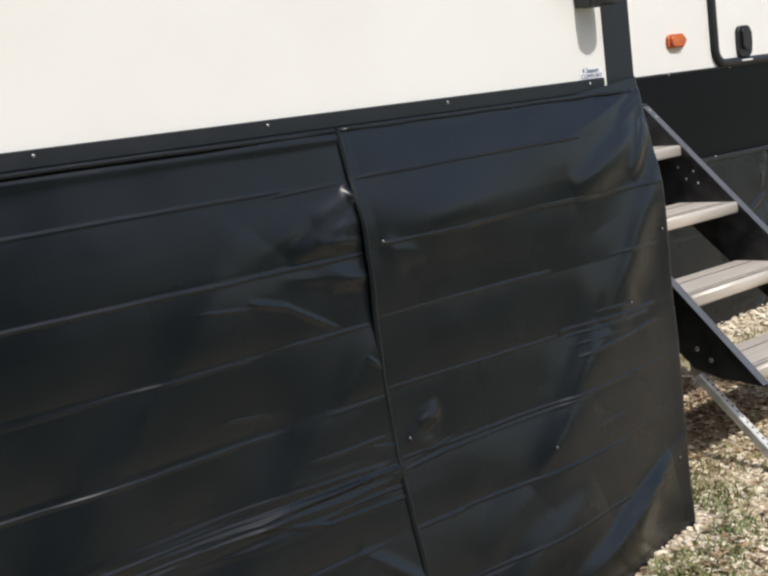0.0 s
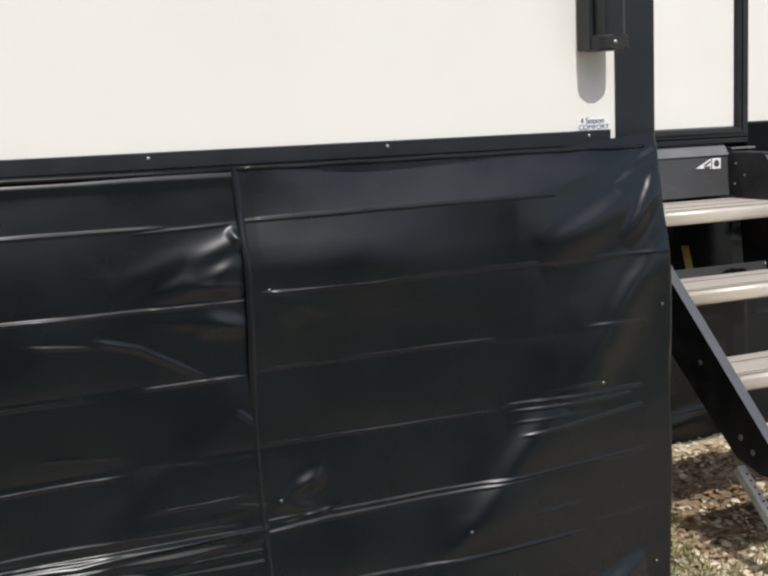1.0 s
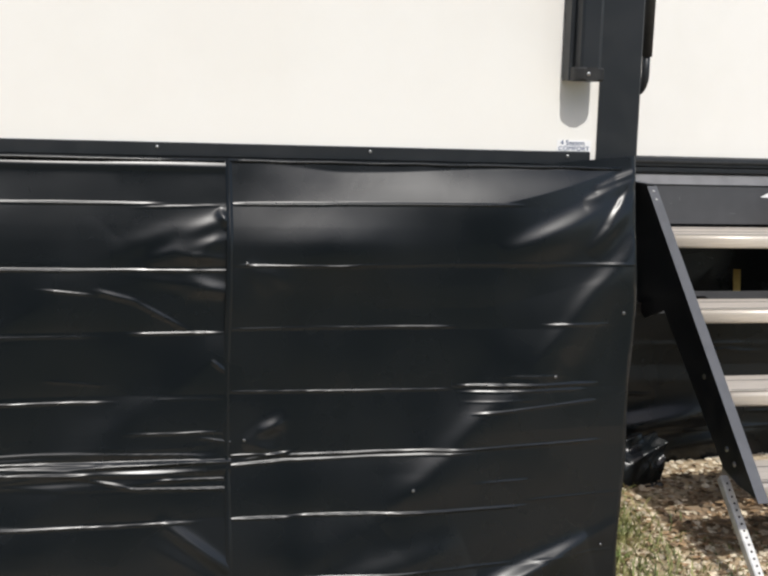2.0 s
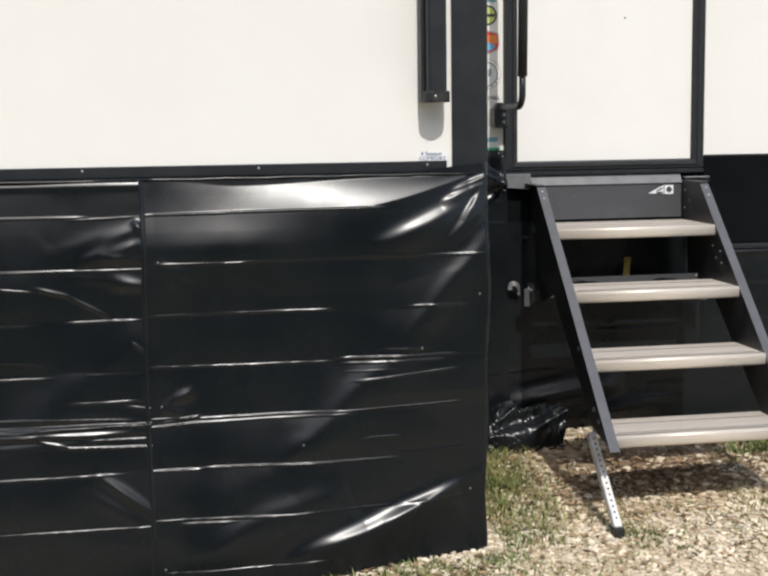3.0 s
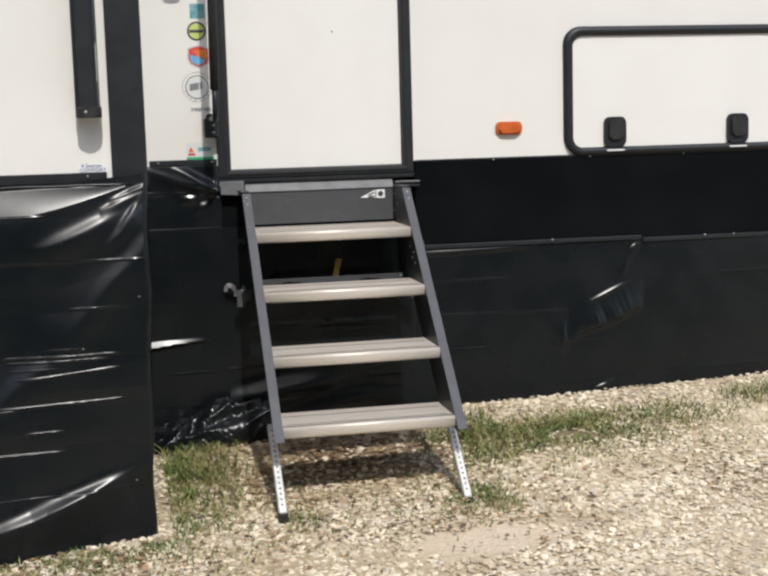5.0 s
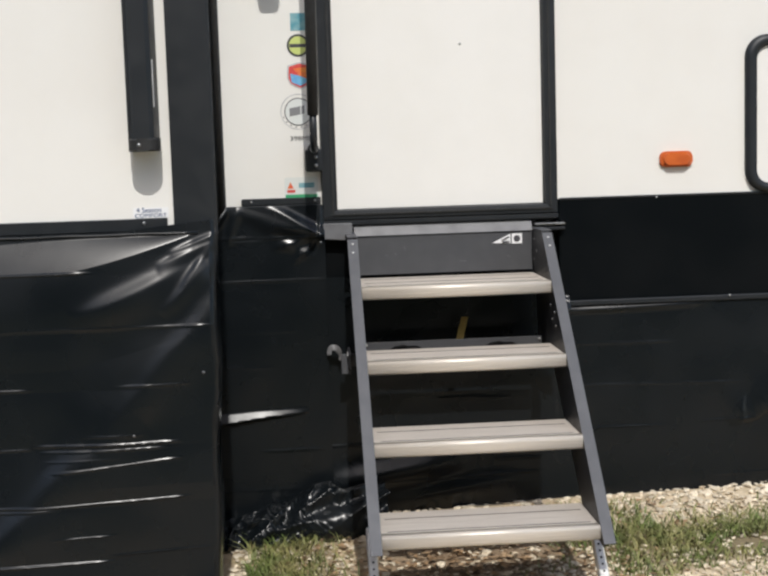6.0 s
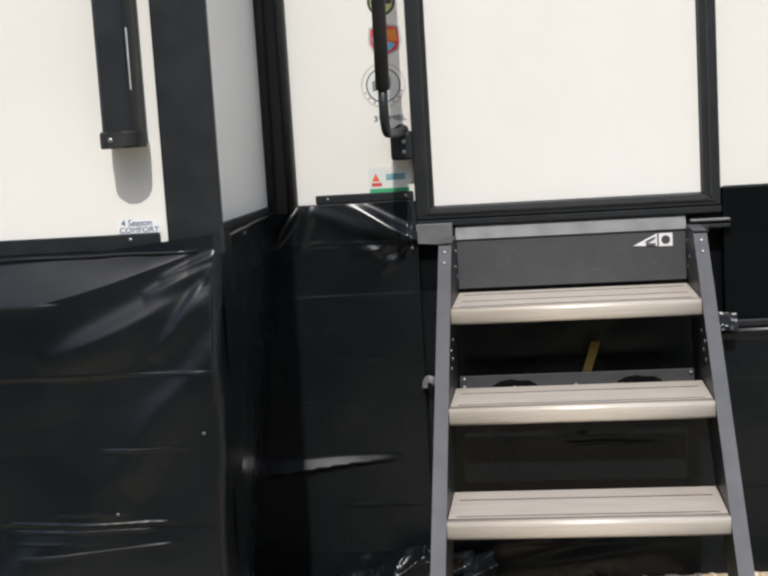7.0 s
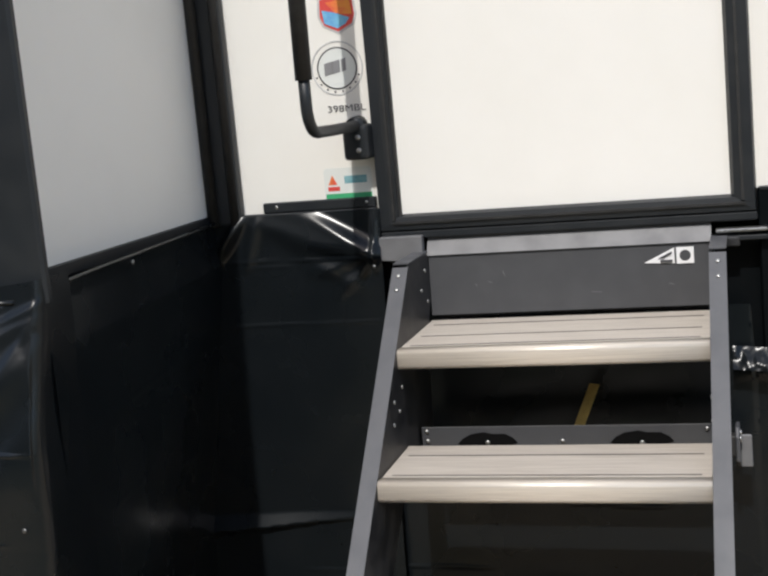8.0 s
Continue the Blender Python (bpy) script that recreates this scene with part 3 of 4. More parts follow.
front = skirt("vinyl_skirt", front_panel, 220, 600, "creased black vinyl skirt panel wrapping the slide-out corner")
part("hem", sheet(lambda u, v: (-1.700 + 0.003 * math.sin(v * 9) + u * 0.014, front_panel(0.004, v)[1] - 0.0035 * math.sin(u * math.pi) - 0.0015, front_panel(0.004, v)[2]), 6, 90), VINYL, front, "", True)
for x, z in ((-1.652, 0.967), (-1.655, 0.560), (-1.66, 0.105), (-0.728, 0.848), (-0.906, 0.697), (-1.260, 0.437), (-0.765, 0.27)):
    uu = (x + 1.695) / 1.11
    foot = front_panel(uu, 0.0)[2]
    skirt_screw(front, x, front_panel(uu, (z - foot) / (front_panel(uu, 1.0)[2] - foot))[1] - 0.002, z)

SIDE_LINES = ((1.10, -0.8, -0.1, 0.02, 0.8), (0.95, -0.8, -0.3, 0.03, 0.5), (0.8, -0.7, -0.2, 0.0, 0.4))


# thin glossy tubes added along the skirt tops to catch a highlight line
for ob, x0, x1 in ((rear, -5.3, -1.70), (front, -1.695, -0.73)):
    part("glint_tube", tube([(x0 + (x1 - x0) * k / 24, -0.9035 - 0.0008 * math.sin(k * 2.1), 1.1965 + 0.0008 * math.sin(k * 1.3)) for k in range(25)], 0.0040, 10), VINYL, ob, "", True)


# short panel along the slide-out's side, drawn in towards its foot
def side_panel(u, v):
    y = -0.885 + u * 0.875
    z0 = ground_z(-0.7, y) - 0.02
    z = z0 + v * (1.212 - z0)
    x = -0.700 - 0.066 * u - 0.12 * (1.2 - z) * min(1, u * 1.3) + drape(y, z, 8.2, 0.7) + creases(y, z, SIDE_LINES, 3.0)
    if z < 1.18:
        x += 0.014 * min(1, (1.18 - z) / 0.07)
    x -= 0.030 * max(0.0, min(1.0, (0.95 - z) / 0.7)) * max(0.0, 1 - u * 2.5)
    return x, y, z
side = skirt("vinyl_skirt", side_panel, 110, 200, "shaded black vinyl skirt beneath the slide-out's side")
bolt((side_panel(0.445, 0.985)[0] + 0.002, -0.496, side_panel(0.445, 0.985)[2]), (1, 0, 0), 0.005, side, "screw")
# added tube for the highlight along the side skirt's top edge
part("glint_tube", tube([(side_panel(k / 24, 0.985)[0] + 0.004, side_panel(k / 24, 1.0)[1], 1.2075) for k in range(25)], 0.0036, 10), VINYL, side, "", True)

MID_LINES = ((1.105, -0.70, -0.60, 0.0, 1.0), (1.128, -0.52, -0.40, 0.0, 1.0), (0.975, -0.80, -0.40, 0.005, 0.9), (1.117, -0.73, -0.64, 0.0, 1.6), (1.120, -0.58, -0.40, 0.01, 1.8), (0.815, -0.74, -0.50, 0.0, 0.4), (0.70, -0.66, -0.58, 0.0, 0.6), (0.70, -0.78, -0.66, 0.0, 0.9), (0.424, -0.60, -0.43, 0.01, 1.3), (0.30, -0.8, -0.5, 0.0, 0.6))


# panel between the slide-out and the steps
def door_panel(u, v):
    x = -0.90 + u * 0.512
    z0 = ground_z(x, -0.04) - 0.02
    z = z0 + v * (1.218 - z0)
    y = -0.020 - 0.055 * (1 - v) - 0.010 * math.sin(math.pi * min(1, (1 - v) * 1.1)) - drape(x, z, 11.7, 0.6) - creases(x, z, MID_LINES, 4.0)
    y -= fan(x, z, -0.395, 1.122, ((-0.68, 1.205, 1.9), (-0.60, 1.155, 1.5), (-0.56, 1.225, 1.1), (-0.55, 1.085, 1.2), (-0.49, 1.035, 0.9)), 0.0125, 0.0062)
    y -= ridge(x, z, -0.76, 1.13, -0.70, 1.21, 0.012, 0.014) + ridge(x, z, -0.70, 1.10, -0.665, 1.215, 0.014, 0.010) + ridge(x, z, -0.405, 1.09, -0.40, 1.21, 0.006, 0.007)
    y -= swell(x, z, -0.62, 1.235, -0.40, 1.128, 0.014, 0.022, 0.010) + swell(x, z, -0.57, 1.130, -0.43, 1.050, 0.016, 0.020, 0.005) + swell(x, z, -0.765, 1.120, -0.700, 1.215, 0.016, 0.010, 0.012)
    # a fold that sags open
    along = (x + 0.80) / 0.34
    if -0.3 < along < 1:
        off = z - (0.516 + 0.034 * along) - 0.003 * noise.noise((x * 9, 3.0, 1.0))
        deep = 0.021 * (1 - max(0.0, along)) ** 0.6
        y -= deep * max(0.0, 1 - (off / (0.036 - 0.020 * along) if off > 0 else -off / 0.005))
    return x, y, z
middle = skirt("vinyl_skirt", door_panel, 150, 260, "black vinyl skirt pulled tight beside the entry steps")
skirt_screw(middle, -0.404, -0.052, 1.125)
skirt_screw(middle, -0.402, -0.050, 1.098)
part("clamp_strip", box(-0.652, -0.396, -0.016, 0.0, 1.221, 1.243, 0.002, 1), TRIM, middle, "black clamping strip with screws")
part("clamp_strip", box(-0.702, -0.396, -0.022, -0.002, 1.209, 1.220, 0.003, 1), TRIM, middle)
for x in (-0.62, -0.415):
    bolt((x, -0.017, 1.233), (0, -1, 0), 0.004, middle, "screw")

STEP_LINES = ((0.725, 0.42, 0.75, 0.0, 0.6), (0.585, 0.42, 0.98, 0.0, 0.9), (0.445, 0.42, 0.72, 0.0, 1.1), (0.455, 0.85, 1.15, 0.02, 0.8), (0.59, -0.05, 0.12, 0.0, 1.6), (0.565, -0.02, 0.10, 0.02, 0.9), (0.424, -0.42, -0.22, 0.0, 1.5), (0.562, 0.08, 0.18, 0.0, 1.4), (0.30, -0.2, 0.3, 0.02, 0.8), (0.36, 0.15, 0.3, -0.02, 0.8), (0.27, 0.9, 1.3, 0.02, 0.7))


# panel behind the steps and on to its own edge
def steps_panel(u, v):
    x = -0.42 + u * 1.762
    z0 = ground_z(x, -0.03) - 0.02
    ztop = 0.866 if x > 0.36 else 0.98
    z = z0 + v * (ztop - z0)
    y = -0.012 - 0.030 * (1 - v) - 0.006 * math.sin(math.pi * min(1, (1 - v) * 0.9)) - drape(x, z, 15.2, 0.45) - creases(x, z, STEP_LINES, 5.0)
    # a crumpled patch that slants up to the panel's edge
    along = ((x - 0.97) * 0.36 + (z - 0.465) * 0.125) / 0.1452
    if -0.1 < along < 1.1:
        off = z - (0.452 + 0.125 * along) - 0.012 * noise.noise((along * 4, 1.0, 9.0))
        fade = max(0.0, math.sin(math.pi * (along + 0.1) / 1.2)) ** 0.6
        pleats = 1 + 0.40 * noise.noise((along * 8.0, off * 3, 3.0)) + 0.22 * (0.3 - abs(noise.noise((along * 15, off * 5, 6.0))))
        y -= 0.015 * fade * math.exp(-(off / (0.075 if off > 0 else 0.012)) ** 2) * pleats
    y -= ridge(x, z, 1.10, 0.605, 1.27, 0.680, 0.008, 0.006) + ridge(x, z, 1.25, 0.71, 1.32, 0.84, 0.012, 0.003) + ridge(x, z, 1.262, 0.72, 1.275, 0.80, 0.006, 0.0025)
    y -= ridge(x, z, 0.985, 0.40, 0.99, 0.54, 0.008, 0.003) + ridge(x, z, 1.11, 0.242, 1.20, 0.272, 0.007, 0.006) + ridge(x, z, 1.30, 0.27, 1.34, 0.30, 0.006, 0.004)
    y -= ridge(x, z, 0.35, 0.838, 0.86, 0.848, 0.010, 0.007) + ridge(x, z, 1.285, 0.815, 1.32, 0.84, 0.005, 0.005)
    y -= ridge(x, z, -0.46, 0.285, 0.02, 0.36, 0.045, 0.026) + ridge(x, z, -0.28, 0.22, 0.22, 0.29, 0.035, 0.012)
    return x, y, z
behind = skirt("vinyl_skirt", steps_panel, 330, 190, "black vinyl skirt hanging behind the entry steps")
foil = sheet(lambda u, v: (0.322 + 0.085 * u, -0.040 - 0.030 * (1 - v) - 0.008 * noise.noise((u * 2.4, v * 1.6, 2)) - 0.003 * noise.noise((u * 8, v * 5, 5)), 0.860 + 0.042 * v - 0.008 * u), 24, 12)
part("crumpled_end", foil, VINYL, behind, "", True)

FAR_LINES = ((0.7, 1.3, 2.2, 0.0, 0.4), (0.55, 1.5, 2.4, 0.0, 0.4), (0.30, 1.3, 2.0, 0.02, 0.8))
def far_panel(u, v):
    x = 1.325 + u * 2.85
    z0 = ground_z(x, -0.04) - 0.02
    z = z0 + v * (0.853 - z0)
    return x, -0.012 - 0.030 * (1 - v) - 0.006 * math.sin(math.pi * min(1, (1 - v) * 0.9)) - drape(x, z, 21.0, 0.4) - creases(x, z, FAR_LINES, 6.0), z
far = skirt("vinyl_skirt", far_panel, 220, 120, "plain black vinyl skirt below the baggage hatch")
for ob, y, x0, x1, z in ((behind, -0.02, 0.40, 1.34, 0.861), (far, -0.02, 1.345, 4.1, 0.850)):
    part("batten", box(x0, x1, y - 0.004, y + 0.012, z - 0.006, z + 0.012, 0.003, 1), TRIM, ob)
for x in (0.95,):
    bolt((x, -0.026, 0.872), (0, -1, 0), 0.005, behind, "screw")
for x in (1.62, 1.75, 2.0):
    bolt((x, -0.026, 0.862), (0, -1, 0), 0.005, far, "screw")

# spare length of vinyl bunched on the ground
def bunch(u, v):
    x = -0.78 + u * 0.55
    t = v * math.pi
    y = -0.155 - 0.095 * math.cos(t) * (1.0 - 0.3 * u)
    tall = 0.060 + 0.125 * min(1.0, u / 0.65)
    z = ground_z(x, y) - 0.01 + tall * math.sin(t) ** 0.8 * (0.75 + 0.5 * abs(noise.noise((x * 5, 2.0, 0.3))))
    s = x * 0.45 - z * 1.1 - y * 0.3
    k = 1 - 0.75 * max(0.0, min(1.0, (u - 0.35) / 0.35))
    f = 0.018 * noise.noise((x * 7, y * 8, z * 8)) + 0.034 * (0.4 - abs(noise.noise((s * 15, y * 6 + x * 3, 1.5)))) + k * (0.036 * (0.35 - abs(noise.noise((x * 20 - z * 15, y * 16, 4.0)))) + 0.010 * (0.35 - abs(noise.noise((x * 42 + z * 34, y * 34, 7.0)))))
    return x + 0.5 * f, y - f, max(ground_z(x, y) - 0.012, z + f * 0.8)
tagged(link_mesh("bunched_vinyl", sheet(bunch, 210, 110), VINYL, True), "crumpled spare black vinyl lying on gravel", "vinyl")

# a loop of vinyl that has come away beside the steps
def flap(u, v):
    a = radians(195 - 215 * u)
    r = 0.014 + 0.015 * v + 0.003 * noise.noise((u * 4, v, 2.0))
    return -0.370 + r * math.cos(a) * 0.9, -0.082 + 0.010 * v + 0.012 * u + 0.004 * math.sin(u * 9), 0.742 + r * math.sin(a) * 1.2 - 0.020 * u
fl = part("flap", sheet(flap, 28, 8), POWDERL, behind, "pale torn loop of backing", True)
fl.modifiers.new("thickness", "SOLIDIFY").thickness = 0.002

# ---- entry steps ----
steps = thing("entry_steps", "folding metal entry steps with four wood-grain treads", "steps")
TREADS = ((-0.329, 0.938, 0.290), (-0.530, 0.743, 0.225), (-0.734, 0.548, 0.225), (-0.925, 0.348, 0.225))
for k, (y, z, deep) in enumerate(TREADS):
    h = 0.0375
    nose_r = 0.009
    prof = [(y + 0.030, z), (y + 0.004, z), (y, z + 0.006)]
    prof += [(y + nose_r - nose_r * math.cos(radians(a)), z + h - nose_r + nose_r * math.sin(radians(a))) for a in (0, 25, 50, 75, 90)]
    prof += [(y + 0.030, z + h)]
    tr = part("tread", prism([(y + 0.030, z + 0.002), (y + deep, z + 0.002), (y + deep, z + h), (y + 0.030, z + h)], "x", -0.289, 0.289, bevel=0.001), TREAD, steps, "beige wood-grain tread with grooves")
    part("nosing", prism(prof, "x", -0.2895, 0.2895), NOSE, tr, "bright brushed metal nosing", True)
    gap = (0.040, 0.125, 0.235) if deep > 0.25 else (0.042, 0.160)
    for g in gap:
        part("groove", box(-0.272, 0.272, y + g - 0.0022, y + g + 0.0022, z + h - 0.001, z + h + 0.0008), GROOVE, tr)
PLATE_OUT = [(-0.015, 1.118), (-0.178, 1.118), (-0.187, 1.112), (-0.957, 0.345), (-0.950, 0.335), (-0.80, 0.350), (-0.72, 0.372), (-0.30, 0.745), (-0.17, 0.700), (-0.10, 0.735), (-0.075, 0.95), (-0.015, 1.04)]
for s in (-1, 1):
    # side and flange are one folded sheet; the side's shade is in its colour
    sp = part("stringer", prism(PLATE_OUT, "x", s * 0.2905, s * 0.2950), PLATE, steps, "sheet-metal side stringer, shade put into its colour")
    fl = bmesh.new()
    a, c = Vector((0, -0.187, 1.112)), Vector((0, -0.957, 0.345))
    n = Vector((0, -0.7071, 0.7071)) * 0.003
    pts = [a, c, c + n, a + n]
    lo = [fl.verts.new((s * 0.2905, p.y, p.z)) for p in pts]
    hi = [fl.verts.new((s * 0.322, p.y, p.z)) for p in pts]
    for i in range(4):
        fl.faces.new((lo[i], lo[(i + 1) % 4], hi[(i + 1) % 4], hi[i]))
    fl.faces.new(lo)
    fl.faces.new(hi[::-1])
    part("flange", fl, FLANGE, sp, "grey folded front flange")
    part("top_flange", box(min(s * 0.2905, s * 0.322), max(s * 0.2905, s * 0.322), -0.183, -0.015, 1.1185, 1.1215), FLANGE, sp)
    for d in (0.018, 0.042):
        bolt((s * 0.307, -0.187 - d, 1.118 - d), (0, -0.7, 0.7), 0.0045, sp)
    for y, z in ((-0.06, 1.085), (-0.10, 1.05), (-0.055, 1.02), (-0.31, 0.90), (-0.34, 0.86), (-0.37, 0.885), (-0.385, 0.845)):
        bolt((s * 0.2895, y, z), (-s, 0, 0), 0.0045, sp)
    for y, z in ((-0.58, 0.60), (-0.78, 0.40), (-0.735, 0.43)):
        bolt((s * 0.297, y, z), (s, 0, 0), 0.008, sp)
    # adjustable leg with holes
    foot = Vector((0, -0.994, 0.118))
    along = (Vector((0, -0.745, 0.352)) - foot).normalized()
    lg = box(-0.013, 0.013, -0.013, 0.013, 0.0, 0.345, 0.003, 1)
    m = Matrix.Translation((s * 0.309, foot.y, foot.z)) @ along.to_track_quat("Z", "X").to_matrix().to_4x4()
    bmesh.ops.transform(lg, matrix=m, verts=lg.verts)
    leg = part("leg", lg, GALV, steps, "pale perforated square-tube leg")
    # holes are dark plugs through the tube, coloured as the shade inside
    for q in range(15):
        hb = bmesh.new()
        bmesh.ops.create_cone(hb, cap_ends=True, segments=10, radius1=0.0031, radius2=0.0031, depth=0.0286)
        across = Vector((0, -along.z, along.y))
        bmesh.ops.transform(hb, matrix=Matrix.Translation(Vector((s * 0.309, foot.y, foot.z)) + along * (0.030 + q * 0.0205)) @ across.to_track_quat("Z", "X").to_matrix().to_4x4(), verts=hb.verts)
        part("hole", hb, HOLE, leg)
    fb = box(-0.0155, 0.0155, -0.019, 0.019, -0.030, 0.006, 0.003, 2)
    bmesh.ops.transform(fb, matrix=Matrix.Translation((s * 0.309, foot.y, foot.z)), verts=fb.verts)
    part("foot", fb, RUBBER, leg, "black rubber foot")
part("riser_panel", prism([(-0.028, 0.985), (-0.032, 0.985), (-0.022, 1.116), (-0.018, 1.116)], "x", -0.289, 0.289), POWDER, steps, "dark grey riser panel with scratches")
part("top_strip", prism([(-0.0235, 1.1165), (-0.028, 1.112), (0.000, 1.150), (0.004, 1.149)], "x", -0.292, 0.291), POWDERL, steps, "light grey threshold strip")
lab = part("sticker", prism([(0.158, 1.083), (0.218, 1.112), (0.218, 1.080)], "y", -0.0265, -0.0245), PALE, steps, "white triangular sticker")
lab.matrix_basis = pose(0, -0.0012, -0.009)
part("sticker", box(0.222, 0.256, -0.0285, -0.0255, 1.070, 1.103), PALE, steps, "white square sticker")
part("print", disc(0.239, 1.0865, 0.011, -0.0292, -0.0285, 16), INK, lab).matrix_basis = pose(0, 0.0012, 0.009)
part("print", box(0.190, 0.214, -0.0290, -0.0262, 1.083, 1.088), INK, lab)
part("print", prism([(0.186, 1.0915), (0.213, 1.1045), (0.213, 1.0995), (0.196, 1.0915)], "y", -0.0290, -0.0262), INK, lab)
for x, z, w, a in ((-0.13, 1.066, 0.012, 70), (-0.16, 1.05, 0.008, 20), (0.06, 1.02, 0.022, 4), (-0.19, 1.045, 0.006, 60), (0.21, 1.03, 0.010, 15)):
    sc = box(-w / 2, w / 2, -0.0004, 0.0004, -0.0006, 0.0006)
    bmesh.ops.transform(sc, matrix=pose(x, -0.0325 + (z - 0.985) * 0.0763, z, 0, a, 0), verts=sc.verts)
    part("scratch", sc, POWDERL, steps)
# holed back plate above the second tread
bp = part("back_plate", box(-0.286, 0.280, -0.210, -0.206, 0.720, 0.790, 0.001, 1), POWDER, steps, "grey back plate with oval openings")
# openings are dark patches on the uncut plate, painted as shade behind it
for cx in (-0.153, 0.149):
    part("opening", prism([(cx - 0.060, 0.755), (cx - 0.050, 0.766), (cx - 0.032, 0.775), (cx - 0.006, 0.779), (cx + 0.010, 0.775), (cx + 0.036, 0.775), (cx + 0.052, 0.767), (cx + 0.061, 0.757), (cx + 0.04, 0.748), (cx - 0.04, 0.748)], "y", -0.2115, -0.2095), HOLE, bp)
for x, z in ((-0.275, 0.782), (-0.275, 0.762), (-0.003, 0.760), (0.272, 0.781), (-0.152, 0.758), (0.150, 0.755)):
    bolt((x, -0.2125, z), (0, -1, 0), 0.005, bp)
tp = box(-0.0115, 0.0115, -0.0015, 0.0015, -0.13, 0.040, 0.001, 1)
lean = Vector((0.028, 0.058, 0.070)).normalized()
side_on = Vector((1, -0.45, 0)).normalized()
side_on = (side_on - lean * side_on.dot(lean)).normalized()
turn = Matrix((side_on, lean.cross(side_on), lean)).transposed().to_4x4()
bmesh.ops.transform(tp, matrix=Matrix.Translation((0.040, -0.124, 0.815)) @ turn, verts=tp.verts)
part("strap", tp, TAPE, bp, "yellow strap end")
for s in (-1, 1):
    part("hinge_bracket", prism([(s * 0.298, 1.156), (s * 0.392, 1.156), (s * 0.392, 1.106), (s * 0.298, 1.098)], "y", -0.034, -0.012, bevel=0.002) if s < 0 else
         box(0.298, 0.345, -0.034, -0.012, 1.10, 1.118, 0.002, 1), POWDERL if s < 0 else PLATE, steps, "grey hinge bracket")
# pivot plates outside the stringers
for s in (-1, 1):
    pv = part("pivot_plate", prism([(-0.165, 0.700), (-0.120, 0.676), (-0.098, 0.690), (-0.098, 0.762), (-0.150, 0.766), (-0.165, 0.750)], "x", s * 0.322, s * 0.330, bevel=0.002), FLANGE, steps, "grey pivot plate")
    # twin lips: the left one's dimmer light is put into a darker grey
    part("pivot_lip", box(min(s * 0.330, s * 0.352), max(s * 0.330, s * 0.352), -0.134, -0.128, 0.680, 0.745, 0.002, 1), POWDERL if s > 0 else FLANGE, pv)
    part("pivot_arm", box(min(s * 0.2955, s * 0.322), max(s * 0.2955, s * 0.322), -0.145, -0.115, 0.705, 0.745, 0.002, 1), PLATE, pv)
    for y, z in ((-0.150, 0.742), (-0.118, 0.700), (-0.118, 0.745)):
        bolt((s * 0.331, y, z), (s, 0, 0), 0.007, pv)

# ---- ground ----
def ground_mesh():
    b = bmesh.new()
    xs = [-400, -120, -40, -15] + [-8 + 0.2 * i for i in range(76)] + [15, 40, 120, 400]
    ys = [-400, -120, -40, -12] + [-6 + 0.15 * i for i in range(61)] + [8, 20, 60, 200, 400]
    vs = [[b.verts.new((x, y, ground_z(x, y) + (0.008 * noise.noise((x * 1.5, y * 1.5, 0)) if abs(x) < 9 and -6 < y < 3.2 else 0))) for x in xs] for y in ys]
    for j in range(len(ys) - 1):
        for i in range(len(xs) - 1):
            b.faces.new((vs[j][i], vs[j][i + 1], vs[j + 1][i + 1], vs[j + 1][i]))
    return b


UNSEEN_LAWN_FROM, UNSEEN_LAWN_TO = -2.7, -2.1


